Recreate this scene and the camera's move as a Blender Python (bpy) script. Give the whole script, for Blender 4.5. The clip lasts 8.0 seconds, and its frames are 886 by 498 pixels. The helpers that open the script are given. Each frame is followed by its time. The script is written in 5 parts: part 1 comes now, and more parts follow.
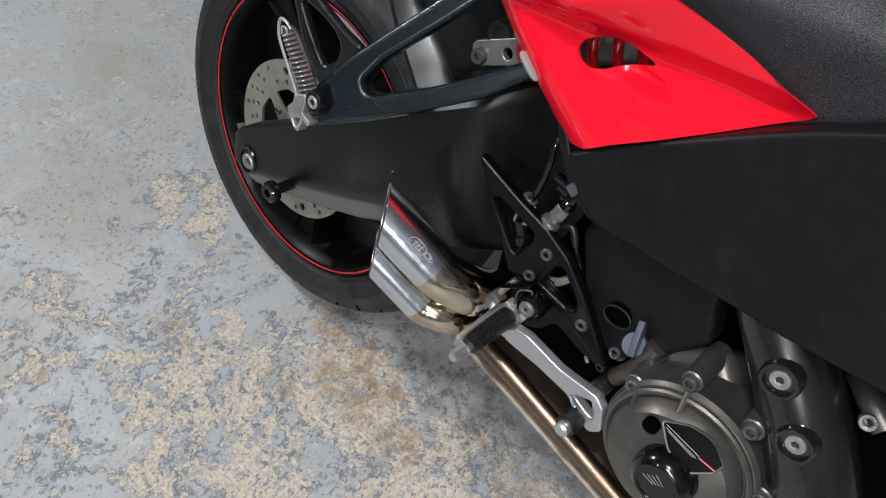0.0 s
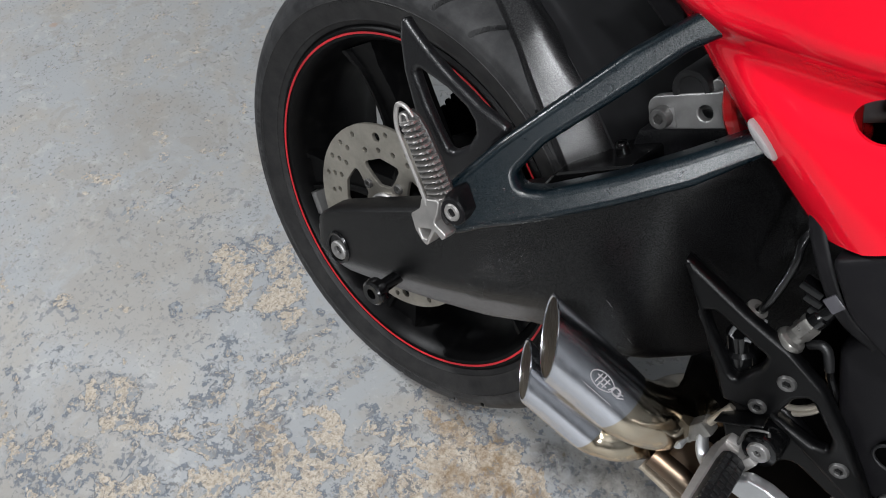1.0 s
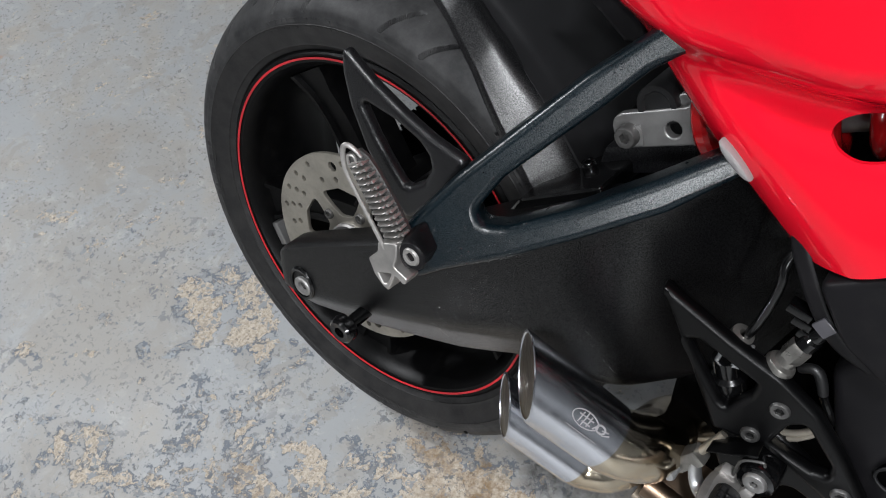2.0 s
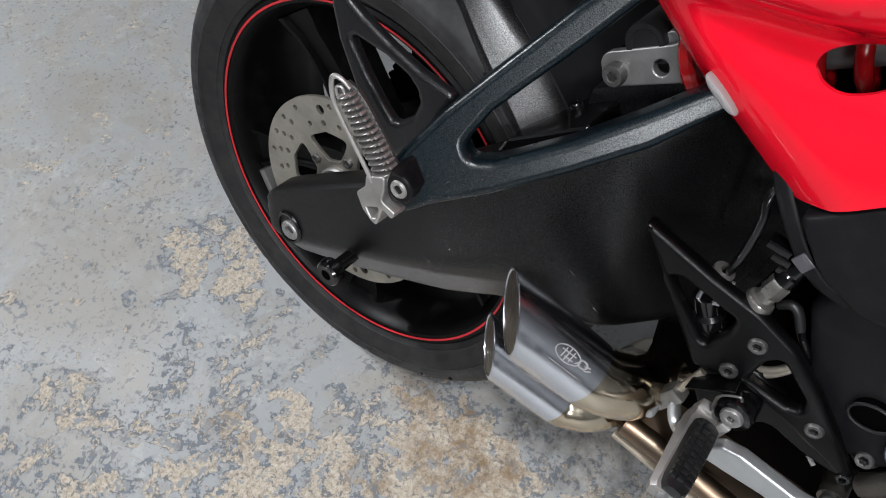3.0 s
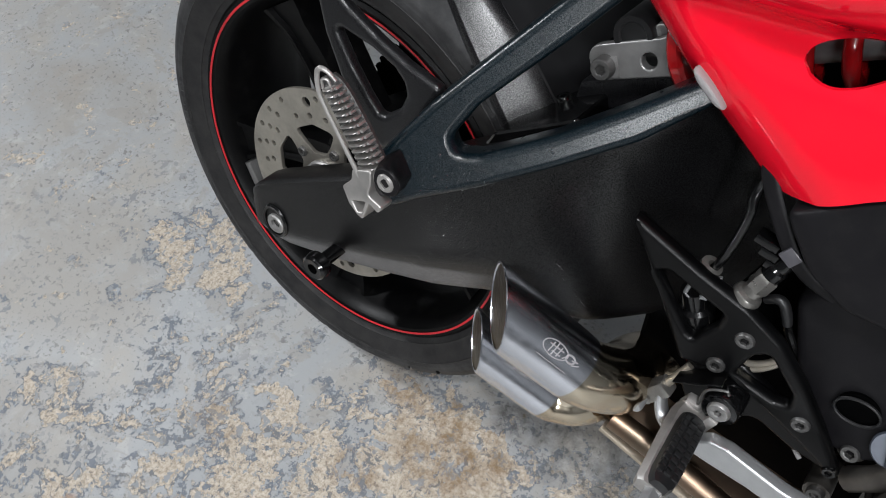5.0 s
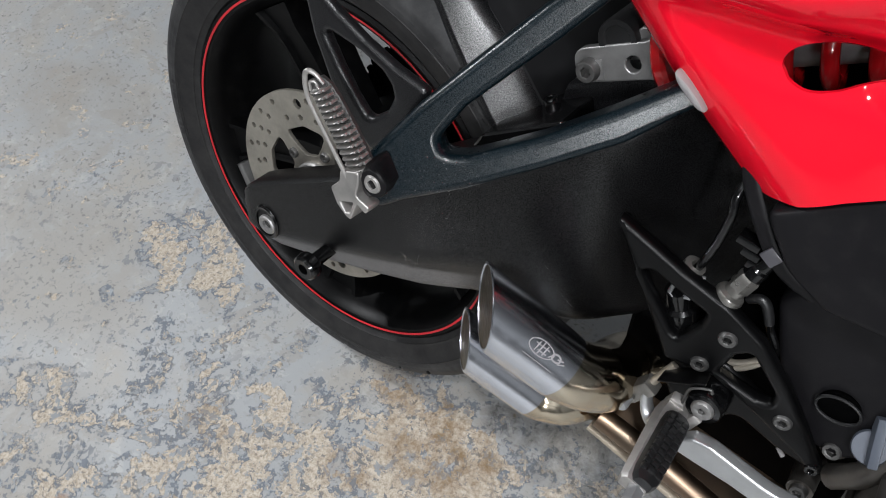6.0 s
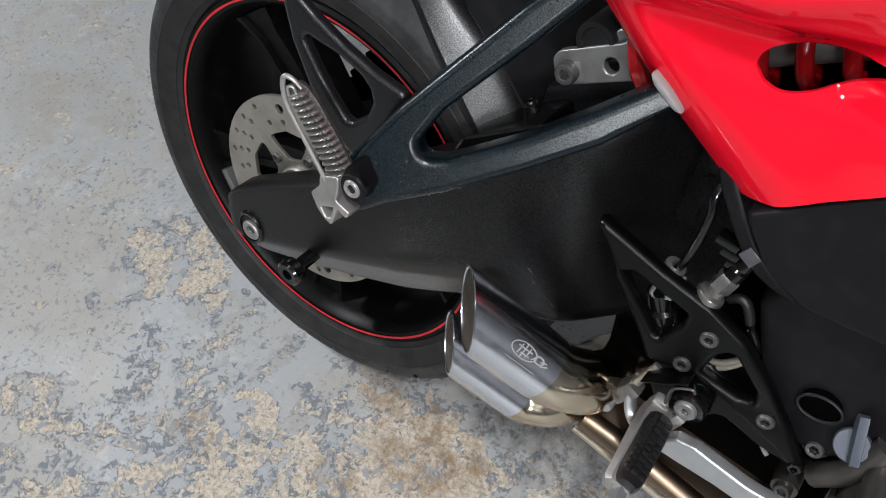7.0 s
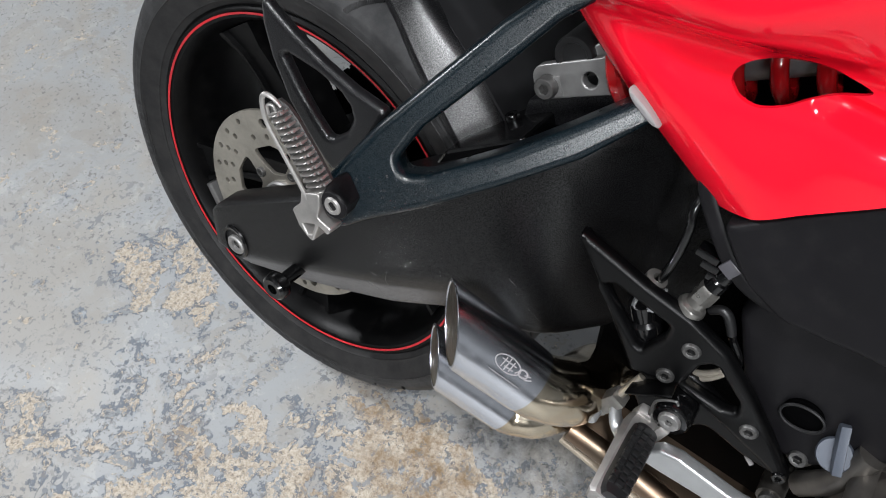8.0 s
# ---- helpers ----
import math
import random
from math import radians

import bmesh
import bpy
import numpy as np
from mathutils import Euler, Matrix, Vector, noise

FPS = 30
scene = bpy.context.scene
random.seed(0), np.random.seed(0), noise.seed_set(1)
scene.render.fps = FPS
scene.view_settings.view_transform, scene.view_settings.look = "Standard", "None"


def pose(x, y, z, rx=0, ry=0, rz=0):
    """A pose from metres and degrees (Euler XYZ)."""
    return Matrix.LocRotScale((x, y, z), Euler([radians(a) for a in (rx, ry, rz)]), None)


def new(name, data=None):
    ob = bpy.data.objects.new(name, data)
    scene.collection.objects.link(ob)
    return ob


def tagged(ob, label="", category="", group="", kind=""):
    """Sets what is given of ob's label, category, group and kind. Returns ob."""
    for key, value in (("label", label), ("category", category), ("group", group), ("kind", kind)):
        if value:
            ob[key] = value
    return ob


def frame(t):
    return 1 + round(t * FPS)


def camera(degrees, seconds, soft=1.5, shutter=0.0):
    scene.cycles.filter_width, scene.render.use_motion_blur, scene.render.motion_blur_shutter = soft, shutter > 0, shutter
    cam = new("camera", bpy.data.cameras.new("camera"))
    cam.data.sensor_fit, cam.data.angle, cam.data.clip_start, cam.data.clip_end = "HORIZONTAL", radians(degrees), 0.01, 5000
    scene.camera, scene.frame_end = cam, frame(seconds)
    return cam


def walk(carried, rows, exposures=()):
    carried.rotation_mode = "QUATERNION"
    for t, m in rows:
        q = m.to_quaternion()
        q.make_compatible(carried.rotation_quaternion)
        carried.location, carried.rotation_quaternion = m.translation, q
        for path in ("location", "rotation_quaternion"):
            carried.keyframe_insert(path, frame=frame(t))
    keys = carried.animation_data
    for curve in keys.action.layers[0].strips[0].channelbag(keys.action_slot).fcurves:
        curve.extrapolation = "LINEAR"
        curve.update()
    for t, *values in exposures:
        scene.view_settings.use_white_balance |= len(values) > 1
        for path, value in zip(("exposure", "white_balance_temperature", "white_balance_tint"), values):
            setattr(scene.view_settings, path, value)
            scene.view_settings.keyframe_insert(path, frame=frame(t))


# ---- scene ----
# ---------------------------------------------------------------- camera
cam = camera(58.04, 8.0, soft=1.05)
PATH = [
    (0.0, 0.8041, -0.5750, 1.1462, 40.081, 2.742, 43.304),
    (0.2, 0.7532, -0.5411, 1.1490, 39.766, 3.300, 45.029),
    (0.5, 0.6919, -0.5194, 1.1166, 39.878, 4.046, 46.063),
    (0.7, 0.6310, -0.4907, 1.0928, 38.283, 5.319, 44.781),
    (1.0, 0.5375, -0.4722, 1.0726, 38.051, 8.349, 40.433),
    (1.2, 0.4977, -0.4574, 1.0720, 37.653, 10.137, 38.017),
    (1.5, 0.4818, -0.4370, 1.0731, 37.554, 10.562, 36.826),
    (1.8, 0.4926, -0.4174, 1.0706, 37.030, 10.122, 36.464),
    (2.0, 0.5132, -0.4191, 1.0589, 36.958, 9.900, 36.263),
    (2.2, 0.5236, -0.4232, 1.0538, 36.009, 9.717, 36.160),
    (3.5, 0.5261, -0.4439, 1.0455, 34.456, 8.328, 36.287),
    (4.0, 0.5273, -0.4423, 1.0426, 34.212, 8.146, 36.188),
    (4.5, 0.5211, -0.4371, 1.0432, 34.041, 8.091, 35.900),
    (6.0, 0.5329, -0.4362, 1.0504, 34.151, 7.718, 35.631),
    (6.5, 0.5353, -0.4367, 1.0501, 34.179, 7.722, 35.334),
    (7.0, 0.5396, -0.4305, 1.0494, 34.221, 7.665, 34.724),
    (7.5, 0.5442, -0.4282, 1.0467, 34.283, 7.675, 34.225),
    (8.0, 0.5437, -0.4211, 1.0534, 34.504, 7.619, 33.815),
]
walk(cam, [(t, pose(x, y, z, rx, ry, rz)) for t, x, y, z, rx, ry, rz in PATH],
     exposures=[(0.0, 0.0), (6.5, 0.0), (7.4, 0.0), (7.7, 0.07), (8.0, 0.24)])

# ---------------------------------------------------------------- light
world = bpy.data.worlds.new("garage_air")
scene.world = world
world.use_nodes = True
world.node_tree.nodes["Background"].inputs[0].default_value = (0.9, 0.95, 1.0, 1)
world.node_tree.nodes["Background"].inputs[1].default_value = 0.02
scene.view_settings.exposure = 0.0

# small round ceiling lamps: (x, y, watts); one tube lamp over the front of the machine; one lamp on the south wall
LAMPS = [(-2.0, -0.40, 57.0), (-0.6, -1.7, 4.0), (0.8, -0.7, 24.0)]
TUBE_LAMP = (1.29, -1.53, -32.7, 1.4, 42.0)
WALL_LAMP = (2.15, 1.7, 44.0)
CEILING = 2.3
LAMP_COLOUR = (0.94, 0.965, 1.0)
FLOOR_TOP = 0.0062


# ---------------------------------------------------------------- materials
def material(name):
    m = bpy.data.materials.new(name)
    m.use_nodes = True
    return m, m.node_tree.nodes, m.node_tree.links, m.node_tree.nodes["Principled BSDF"]


def coords(n, kind="Object"):
    return n.new("ShaderNodeTexCoord").outputs[kind]


def noise_node(n, l, src, scale, detail=4.0, rough=0.55, distortion=0.0):
    t = n.new("ShaderNodeTexNoise")
    t.inputs["Scale"].default_value = scale
    t.inputs["Detail"].default_value = detail
    t.inputs["Roughness"].default_value = rough
    t.inputs["Distortion"].default_value = distortion
    l.new(src, t.inputs["Vector"])
    return t.outputs["Fac"]


def ramp(n, l, src, stops):
    r = n.new("ShaderNodeValToRGB")
    el = r.color_ramp.elements
    while len(el) < len(stops):
        el.new(0.5)
    for e, (p, c) in zip(el, stops):
        e.position = p
        e.color = (*c, 1) if len(c) == 3 else c
    l.new(src, r.inputs["Fac"])
    return r.outputs["Color"]


def grey(v):
    return (v, v, v)


def blend(n, l, fac, a, b, mode="MIX"):
    m = n.new("ShaderNodeMix")
    m.data_type, m.blend_type = "RGBA", mode
    for sock, v in ((m.inputs[0], fac), (m.inputs[6], a), (m.inputs[7], b)):
        if isinstance(v, (int, float)):
            sock.default_value = v
        elif isinstance(v, tuple):
            sock.default_value = (*v, 1)
        else:
            l.new(v, sock)
    return m.outputs[2]


def calc(n, l, op, a, b=0.0, clamp=False):
    m = n.new("ShaderNodeMath")
    m.operation, m.use_clamp = op, clamp
    for sock, v in zip(m.inputs, (a, b)):
        if isinstance(v, (int, float)):
            sock.default_value = v
        else:
            l.new(v, sock)
    return m.outputs[0]


def bump(n, l, height, strength, distance, under=None):
    b = n.new("ShaderNodeBump")
    b.inputs["Strength"].default_value = strength
    b.inputs["Distance"].default_value = distance
    l.new(height, b.inputs["Height"])
    if under is not None:
        l.new(under, b.inputs["Normal"])
    return b.outputs["Normal"]


def coated(name, colour, rough, grain=0.0, grain_scale=900.0, metal=0.0, coat=0.0, wear=0.25, dust=0.0, dust_colour=(0.35, 0.33, 0.3), spec=0.5, relief=0.3):
    """A finish with blotches, a fine grain and a little dust."""
    m, n, l, p = material(name)
    c = coords(n)
    big = noise_node(n, l, c, 14.0, 5.0)
    fine = noise_node(n, l, c, grain_scale, 2.0)
    lo = tuple(v * (1 - wear) for v in colour)
    hi = tuple(min(1.0, v * (1 + wear)) for v in colour)
    col = ramp(n, l, big, [(0.3, lo), (0.7, hi)])
    if dust:
        d = noise_node(n, l, c, 60.0, 8.0, 0.7)
        col = blend(n, l, calc(n, l, "MULTIPLY", ramp(n, l, d, [(0.5, grey(0)), (0.75, grey(1))]), dust), col, dust_colour)
    l.new(col, p.inputs["Base Color"])
    l.new(calc(n, l, "ADD", calc(n, l, "MULTIPLY", noise_node(n, l, c, 35.0, 6.0), 0.16), rough - 0.08), p.inputs["Roughness"])
    p.inputs["Metallic"].default_value = metal
    p.inputs["Coat Weight"].default_value = coat
    p.inputs["Coat Roughness"].default_value = 0.03
    p.inputs["Specular IOR Level"].default_value = spec
    if grain:
        l.new(bump(n, l, fine, relief, grain), p.inputs["Normal"])
    return m


def speckled(name, colour, rough, scale=1000.0, spec=0.5, relief=0.3, flecks=4.0, overlay=None):
    """Powder coat with a sandy grain and fine glittering flecks."""
    m, n, l, p = material(name)
    c = coords(n)
    big = noise_node(n, l, c, 18.0, 5.0)
    grain = noise_node(n, l, c, scale, 2.0, 0.6)
    col = ramp(n, l, big, [(0.3, tuple(x * 0.7 for x in colour)), (0.7, tuple(x * 1.2 for x in colour))])
    col = blend(n, l, ramp(n, l, grain, [(0.52, grey(0)), (0.72, grey(1))]), col, tuple(x * flecks for x in colour))
    if overlay:
        # paler band below a slanting line z = a + b x, fading out ahead of x = end
        # floor reflection on the fold put into the base colour, with some dried dust
        a, b, end, tone = overlay
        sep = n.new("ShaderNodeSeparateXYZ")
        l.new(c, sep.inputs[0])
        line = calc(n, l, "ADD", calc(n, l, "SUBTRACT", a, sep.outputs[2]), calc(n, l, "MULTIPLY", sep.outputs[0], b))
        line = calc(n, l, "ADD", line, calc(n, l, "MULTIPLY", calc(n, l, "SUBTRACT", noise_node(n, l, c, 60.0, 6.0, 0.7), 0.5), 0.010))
        pale_fac = calc(n, l, "MULTIPLY", line, 140.0, True)
        pale_fac = calc(n, l, "MULTIPLY", pale_fac, calc(n, l, "MULTIPLY", calc(n, l, "SUBTRACT", end, sep.outputs[0]), 22.0, True))
        pale_fac = calc(n, l, "MULTIPLY", pale_fac, ramp(n, l, noise_node(n, l, c, 420.0, 4.0, 0.6), [(0.40, grey(1)), (0.66, grey(0.55))]))
        col = blend(n, l, pale_fac, col, tone)
    l.new(col, p.inputs["Base Color"])
    l.new(calc(n, l, "ADD", calc(n, l, "MULTIPLY", noise_node(n, l, c, 50.0, 6.0), 0.05), rough - 0.025), p.inputs["Roughness"])
    l.new(ramp(n, l, grain, [(0.36, grey(spec * 0.25)), (0.66, grey(min(1.0, spec * 2.0)))]), p.inputs["Specular IOR Level"])
    l.new(bump(n, l, grain, relief, 0.0005), p.inputs["Normal"])
    return m


def cast_metal(name, colour, rough, grain=0.0003, scale=420.0, darkening=0.4):
    m, n, l, p = material(name)
    c = coords(n)
    big = noise_node(n, l, c, 30.0, 7.0, 0.65)
    l.new(ramp(n, l, big, [(0.32, tuple(v * (1 - darkening) for v in colour)), (0.62, colour)]), p.inputs["Base Color"])
    p.inputs["Metallic"].default_value = 0.85
    l.new(calc(n, l, "ADD", calc(n, l, "MULTIPLY", noise_node(n, l, c, 70.0, 6.0), 0.24), rough - 0.12), p.inputs["Roughness"])
    l.new(bump(n, l, noise_node(n, l, c, scale, 3.0), 0.35, grain), p.inputs["Normal"])
    return m


def floor_material():
    """Blue-grey floor paint, chipped to an older dark coat and to cream concrete, with soiled and rusty marks."""
    m, n, l, p = material("worn_floor_paint")
    c = coords(n)
    sep = n.new("ShaderNodeSeparateXYZ")
    l.new(c, sep.inputs[0])

    def patch(x, y, rx, ry, soft=0.6):
        dx = calc(n, l, "DIVIDE", calc(n, l, "SUBTRACT", sep.outputs[0], x), rx)
        dy = calc(n, l, "DIVIDE", calc(n, l, "SUBTRACT", sep.outputs[1], y), ry)
        d = calc(n, l, "SQRT", calc(n, l, "ADD", calc(n, l, "MULTIPLY", dx, dx), calc(n, l, "MULTIPLY", dy, dy)))
        return calc(n, l, "SUBTRACT", 1.0, d, True)

    def spots(scale, lo, hi, top=1.0, detail=6.0, rough=0.6, dist=0.3):
        return ramp(n, l, noise_node(n, l, c, scale, detail, rough, dist), [(lo, grey(0)), (hi, grey(top))])

    def times(*v):
        out = v[0]
        for q in v[1:]:
            out = calc(n, l, "MULTIPLY", out, q)
        return out

    worn = None
    for x, y, rx, ry, s in WORN:
        q = times(calc(n, l, "MINIMUM", times(patch(x, y, rx, ry), 2.2), 1.0), s)
        worn = q if worn is None else calc(n, l, "MAXIMUM", worn, q)
    zone = calc(n, l, "MINIMUM", times(patch(-0.02, -0.36, 0.92, 0.62), 2.4), 1.0)
    flake = calc(n, l, "ADD", times(noise_node(n, l, c, 14.0, 12.0, 0.62, 0.5), 0.62), times(noise_node(n, l, c, 46.0, 9.0, 0.66, 0.3), 0.38))
    speck = noise_node(n, l, c, 95.0, 6.0, 0.6, 0.2)
    wear = calc(n, l, "ADD", flake, times(worn, 0.128))
    near = calc(n, l, "ADD", calc(n, l, "ADD", wear, times(calc(n, l, "SUBTRACT", noise_node(n, l, c, 9.0, 4.0), 0.5), 0.13)), times(calc(n, l, "SUBTRACT", speck, 0.5), 0.20))
    near = calc(n, l, "ADD", near, times(calc(n, l, "SUBTRACT", zone, 1.0), 0.05))
    bare = ramp(n, l, wear, [(0.598, grey(0)), (0.604, grey(1))])
    chips = times(spots(33.0, 0.632, 0.638, 1.0, 8.0, 0.65), spots(6.0, 0.42, 0.56))
    bare = calc(n, l, "MAXIMUM", bare, chips)
    old = ramp(n, l, near, [(0.573, grey(0)), (0.580, grey(1))])
    # the top coat
    paint = blend(n, l, noise_node(n, l, c, 3.2, 6.0, 0.6), (0.272, 0.286, 0.296), (0.340, 0.346, 0.348))
    paint = blend(n, l, spots(4.2, 0.46, 0.64, 0.85, 9.0, 0.68), paint, (0.318, 0.296, 0.262))
    paint = blend(n, l, spots(26.0, 0.56, 0.60, 0.35, 8.0, 0.7), paint, (0.43, 0.425, 0.41))
    paint = blend(n, l, spots(13.0, 0.55, 0.585, 0.6, 10.0, 0.7, 0.6), paint, (0.275, 0.262, 0.240))
    paint = blend(n, l, spots(160.0, 0.60, 0.70, 0.5, 5.0, 0.7), paint, (0.20, 0.21, 0.22))
    overlay = None
    for x, y, rx, ry, q0 in FILM:
        q = times(calc(n, l, "MINIMUM", times(patch(x, y, rx, ry), 2.6), 1.0), q0)
        overlay = q if overlay is None else calc(n, l, "MAXIMUM", overlay, q)
    overlay = times(overlay, spots(7.0, 0.34, 0.52, 1.0, 9.0, 0.7, 0.6))
    paint = blend(n, l, overlay, paint, (0.262, 0.246, 0.222))
    # the older coat below, and the bare stone
    under = blend(n, l, speck, (0.075, 0.087, 0.108), (0.190, 0.210, 0.240))
    under = blend(n, l, spots(70.0, 0.54, 0.57, 0.9), under, (0.30, 0.32, 0.335))
    stone = ramp(n, l, noise_node(n, l, c, 150.0, 10.0, 0.78), [(0.30, (0.15, 0.122, 0.095)), (0.43, (0.335, 0.285, 0.228)), (0.52, (0.47, 0.410, 0.336)), (0.70, (0.61, 0.550, 0.470))])
    stone = blend(n, l, spots(230.0, 0.60, 0.66, 0.7, 4.0), stone, (0.16, 0.14, 0.125))
    stone = blend(n, l, spots(11.0, 0.52, 0.66, 0.5, 8.0, 0.7), stone, (0.36, 0.31, 0.25))
    stone = blend(n, l, spots(46.0, 0.575, 0.585, 0.9, 9.0, 0.68), stone, (0.235, 0.255, 0.275))
    stone = blend(n, l, spots(64.0, 0.60, 0.608, 0.9, 8.0, 0.66, 0.5), stone, (0.130, 0.140, 0.155))
    rust = None
    for x, y, rx, ry, s in RUST:
        q = times(calc(n, l, "MINIMUM", times(patch(x, y, rx, ry), 2.0), 1.0), s)
        rust = q if rust is None else calc(n, l, "MAXIMUM", rust, q)
    rust = times(rust, spots(34.0, 0.40, 0.62, 1.0, 10.0, 0.72))
    stone = blend(n, l, rust, stone, (0.17, 0.100, 0.040))
    col = blend(n, l, old, paint, under)
    col = blend(n, l, times(rust, 0.35), col, (0.22, 0.14, 0.07))
    col = blend(n, l, bare, col, stone)
    # scars and pits, then spilled soil and painted shade
    scars = times(spots(62.0, 0.585, 0.595, 0.85), spots(4.5, 0.40, 0.56), calc(n, l, "SUBTRACT", 1.0, bare), zone)
    col = blend(n, l, scars, col, (0.130, 0.142, 0.160))
    fine = times(spots(120.0, 0.605, 0.617, 0.8, 5.0), spots(7.0, 0.36, 0.52))
    col = blend(n, l, fine, col, (0.150, 0.148, 0.146))
    mp = n.new("ShaderNodeMapping")
    mp.inputs["Rotation"].default_value = (0, 0, 0.62)
    mp.inputs["Scale"].default_value = (48, 105, 60)
    l.new(c, mp.inputs["Vector"])
    dashes = times(ramp(n, l, noise_node(n, l, mp.outputs[0], 1.0, 4.0, 0.6, 0.4), [(0.63, grey(0)), (0.66, grey(0.7))]), spots(5.5, 0.38, 0.58))
    col = blend(n, l, dashes, col, (0.185, 0.178, 0.170))
    smudge = times(spots(3.6, 0.60, 0.74, 0.5, 9.0, 0.7), spots(40.0, 0.40, 0.60, 1.0, 8.0, 0.7))
    col = blend(n, l, smudge, col, (0.20, 0.175, 0.15))
    # soil spots plus the machine's shadow below the exhaust, put into the colour
    darkening = None
    for x, y, rx, ry, s in STAIN_SHADE:
        q = times(calc(n, l, "MINIMUM", times(patch(x, y, rx, ry), 1.8), 1.0), s)
        darkening = q if darkening is None else calc(n, l, "MAXIMUM", darkening, q)
    darkening = times(darkening, spots(30.0, 0.36, 0.60, 1.0, 12.0, 0.75))
    col = blend(n, l, darkening, col, (0.045, 0.041, 0.038))
    rust_dots = n.new("ShaderNodeTexVoronoi")
    rust_dots.inputs["Scale"].default_value = 4.3
    l.new(c, rust_dots.inputs["Vector"])
    col = blend(n, l, ramp(n, l, calc(n, l, "ADD", rust_dots.outputs["Distance"], calc(n, l, "MULTIPLY", speck, 0.16)), [(0.10, grey(0.6)), (0.15, grey(0))]), col, (0.33, 0.19, 0.11))
    l.new(col, p.inputs["Base Color"])
    l.new(blend(n, l, bare, blend(n, l, old, grey(0.5), grey(0.62)), grey(0.88)), p.inputs["Roughness"])
    layers = blend(n, l, bare, blend(n, l, old, grey(1.0), grey(0.6)), grey(0.15))
    relief = bump(n, l, noise_node(n, l, c, 260.0, 6.0, 0.7), 0.35, 0.0006)
    l.new(bump(n, l, layers, 0.6, 0.0011, relief), p.inputs["Normal"])
    return m


# worn stretches of the floor: x, y, half lengths, strength
WORN = [(0.04, -0.40, 0.30, 0.17, 0.95), (0.22, -0.24, 0.24, 0.13, 1.25), (-0.36, -0.160, 0.14, 0.085, 1.05), (0.46, -0.26, 0.30, 0.18, 0.95),
        (0.22, -0.52, 0.34, 0.18, 0.75), (0.10, -0.16, 0.09, 0.06, 0.75), (-0.20, -0.55, 0.42, 0.20, 0.52), (-0.14, -0.33, 0.30, 0.14, 0.50), (-0.06, -0.29, 0.07, 0.04, 1.1)]
# dusty brown film on the paint: x, y, half lengths, strength
FILM = [(-0.56, -0.30, 0.26, 0.16, 0.8), (-0.36, -0.50, 0.16, 0.10, 0.6), (-0.85, -0.02, 0.22, 0.14, 0.5), (-0.42, -0.66, 0.3, 0.14, 0.6)]
# brown stains, and dark soil with the machine's shade painted in: x, y, half lengths, strength
RUST = [(0.20, -0.20, 0.13, 0.10, 0.85), (0.33, -0.24, 0.08, 0.06, 0.7), (0.07, -0.155, 0.07, 0.05, 0.8), (0.10, -0.30, 0.05, 0.04, 0.6), (-0.93, -0.02, 0.09, 0.08, 0.5), (-0.12, -0.36, 0.06, 0.05, 0.5)]
STAIN_SHADE = [(0.239, -0.127, 0.035, 0.035, 0.95), (0.36, -0.12, 0.16, 0.085, 0.62), (0.50, -0.15, 0.2, 0.10, 0.6), (0.08, -0.14, 0.05, 0.03, 0.6)]


def tyre_material():
    m, n, l, p = material("tyre_rubber")
    c = coords(n)
    side = ramp(n, l, noise_node(n, l, c, 34.0, 12.0, 0.8), [(0.38, (0.0085, 0.0085, 0.0092)), (0.66, (0.026, 0.025, 0.0245))])
    tread = ramp(n, l, noise_node(n, l, c, 30.0, 9.0, 0.72), [(0.38, (0.011, 0.0112, 0.0120)), (0.72, (0.046, 0.0455, 0.046))])
    sep = n.new("ShaderNodeSeparateXYZ")
    l.new(c, sep.inputs[0])
    rad = calc(n, l, "SQRT", calc(n, l, "ADD", calc(n, l, "MULTIPLY", sep.outputs[0], sep.outputs[0]), calc(n, l, "MULTIPLY", sep.outputs[2], sep.outputs[2])))
    worn = ramp(n, l, calc(n, l, "MULTIPLY", calc(n, l, "SUBTRACT", rad, 0.2615), 400.0), [(0.2, grey(0)), (0.9, grey(1))])
    l.new(blend(n, l, worn, side, tread), p.inputs["Base Color"])
    l.new(calc(n, l, "ADD", calc(n, l, "MULTIPLY", noise_node(n, l, c, 40.0, 5.0), 0.25), 0.45), p.inputs["Roughness"])
    p.inputs["Specular IOR Level"].default_value = 0.36
    l.new(bump(n, l, noise_node(n, l, c, 500.0, 4.0), 0.3, 0.0004), p.inputs["Normal"])
    return m


def red_paint():
    m, n, l, p = material("red_gloss_paint")
    c = coords(n)
    l.new(blend(n, l, noise_node(n, l, c, 5.0, 3.0), (0.70, 0.0050, 0.019), (0.77, 0.0065, 0.023)), p.inputs["Base Color"])
    p.inputs["Roughness"].default_value = 0.4
    p.inputs["Specular IOR Level"].default_value = 0.0
    p.inputs["Coat IOR"].default_value = 1.42
    p.inputs["Coat Weight"].default_value = 1.0
    p.inputs["Coat Roughness"].default_value = 0.045
    l.new(bump(n, l, noise_node(n, l, c, 210.0, 2.0), 0.03, 0.0004), p.inputs["Coat Normal"])
    return m


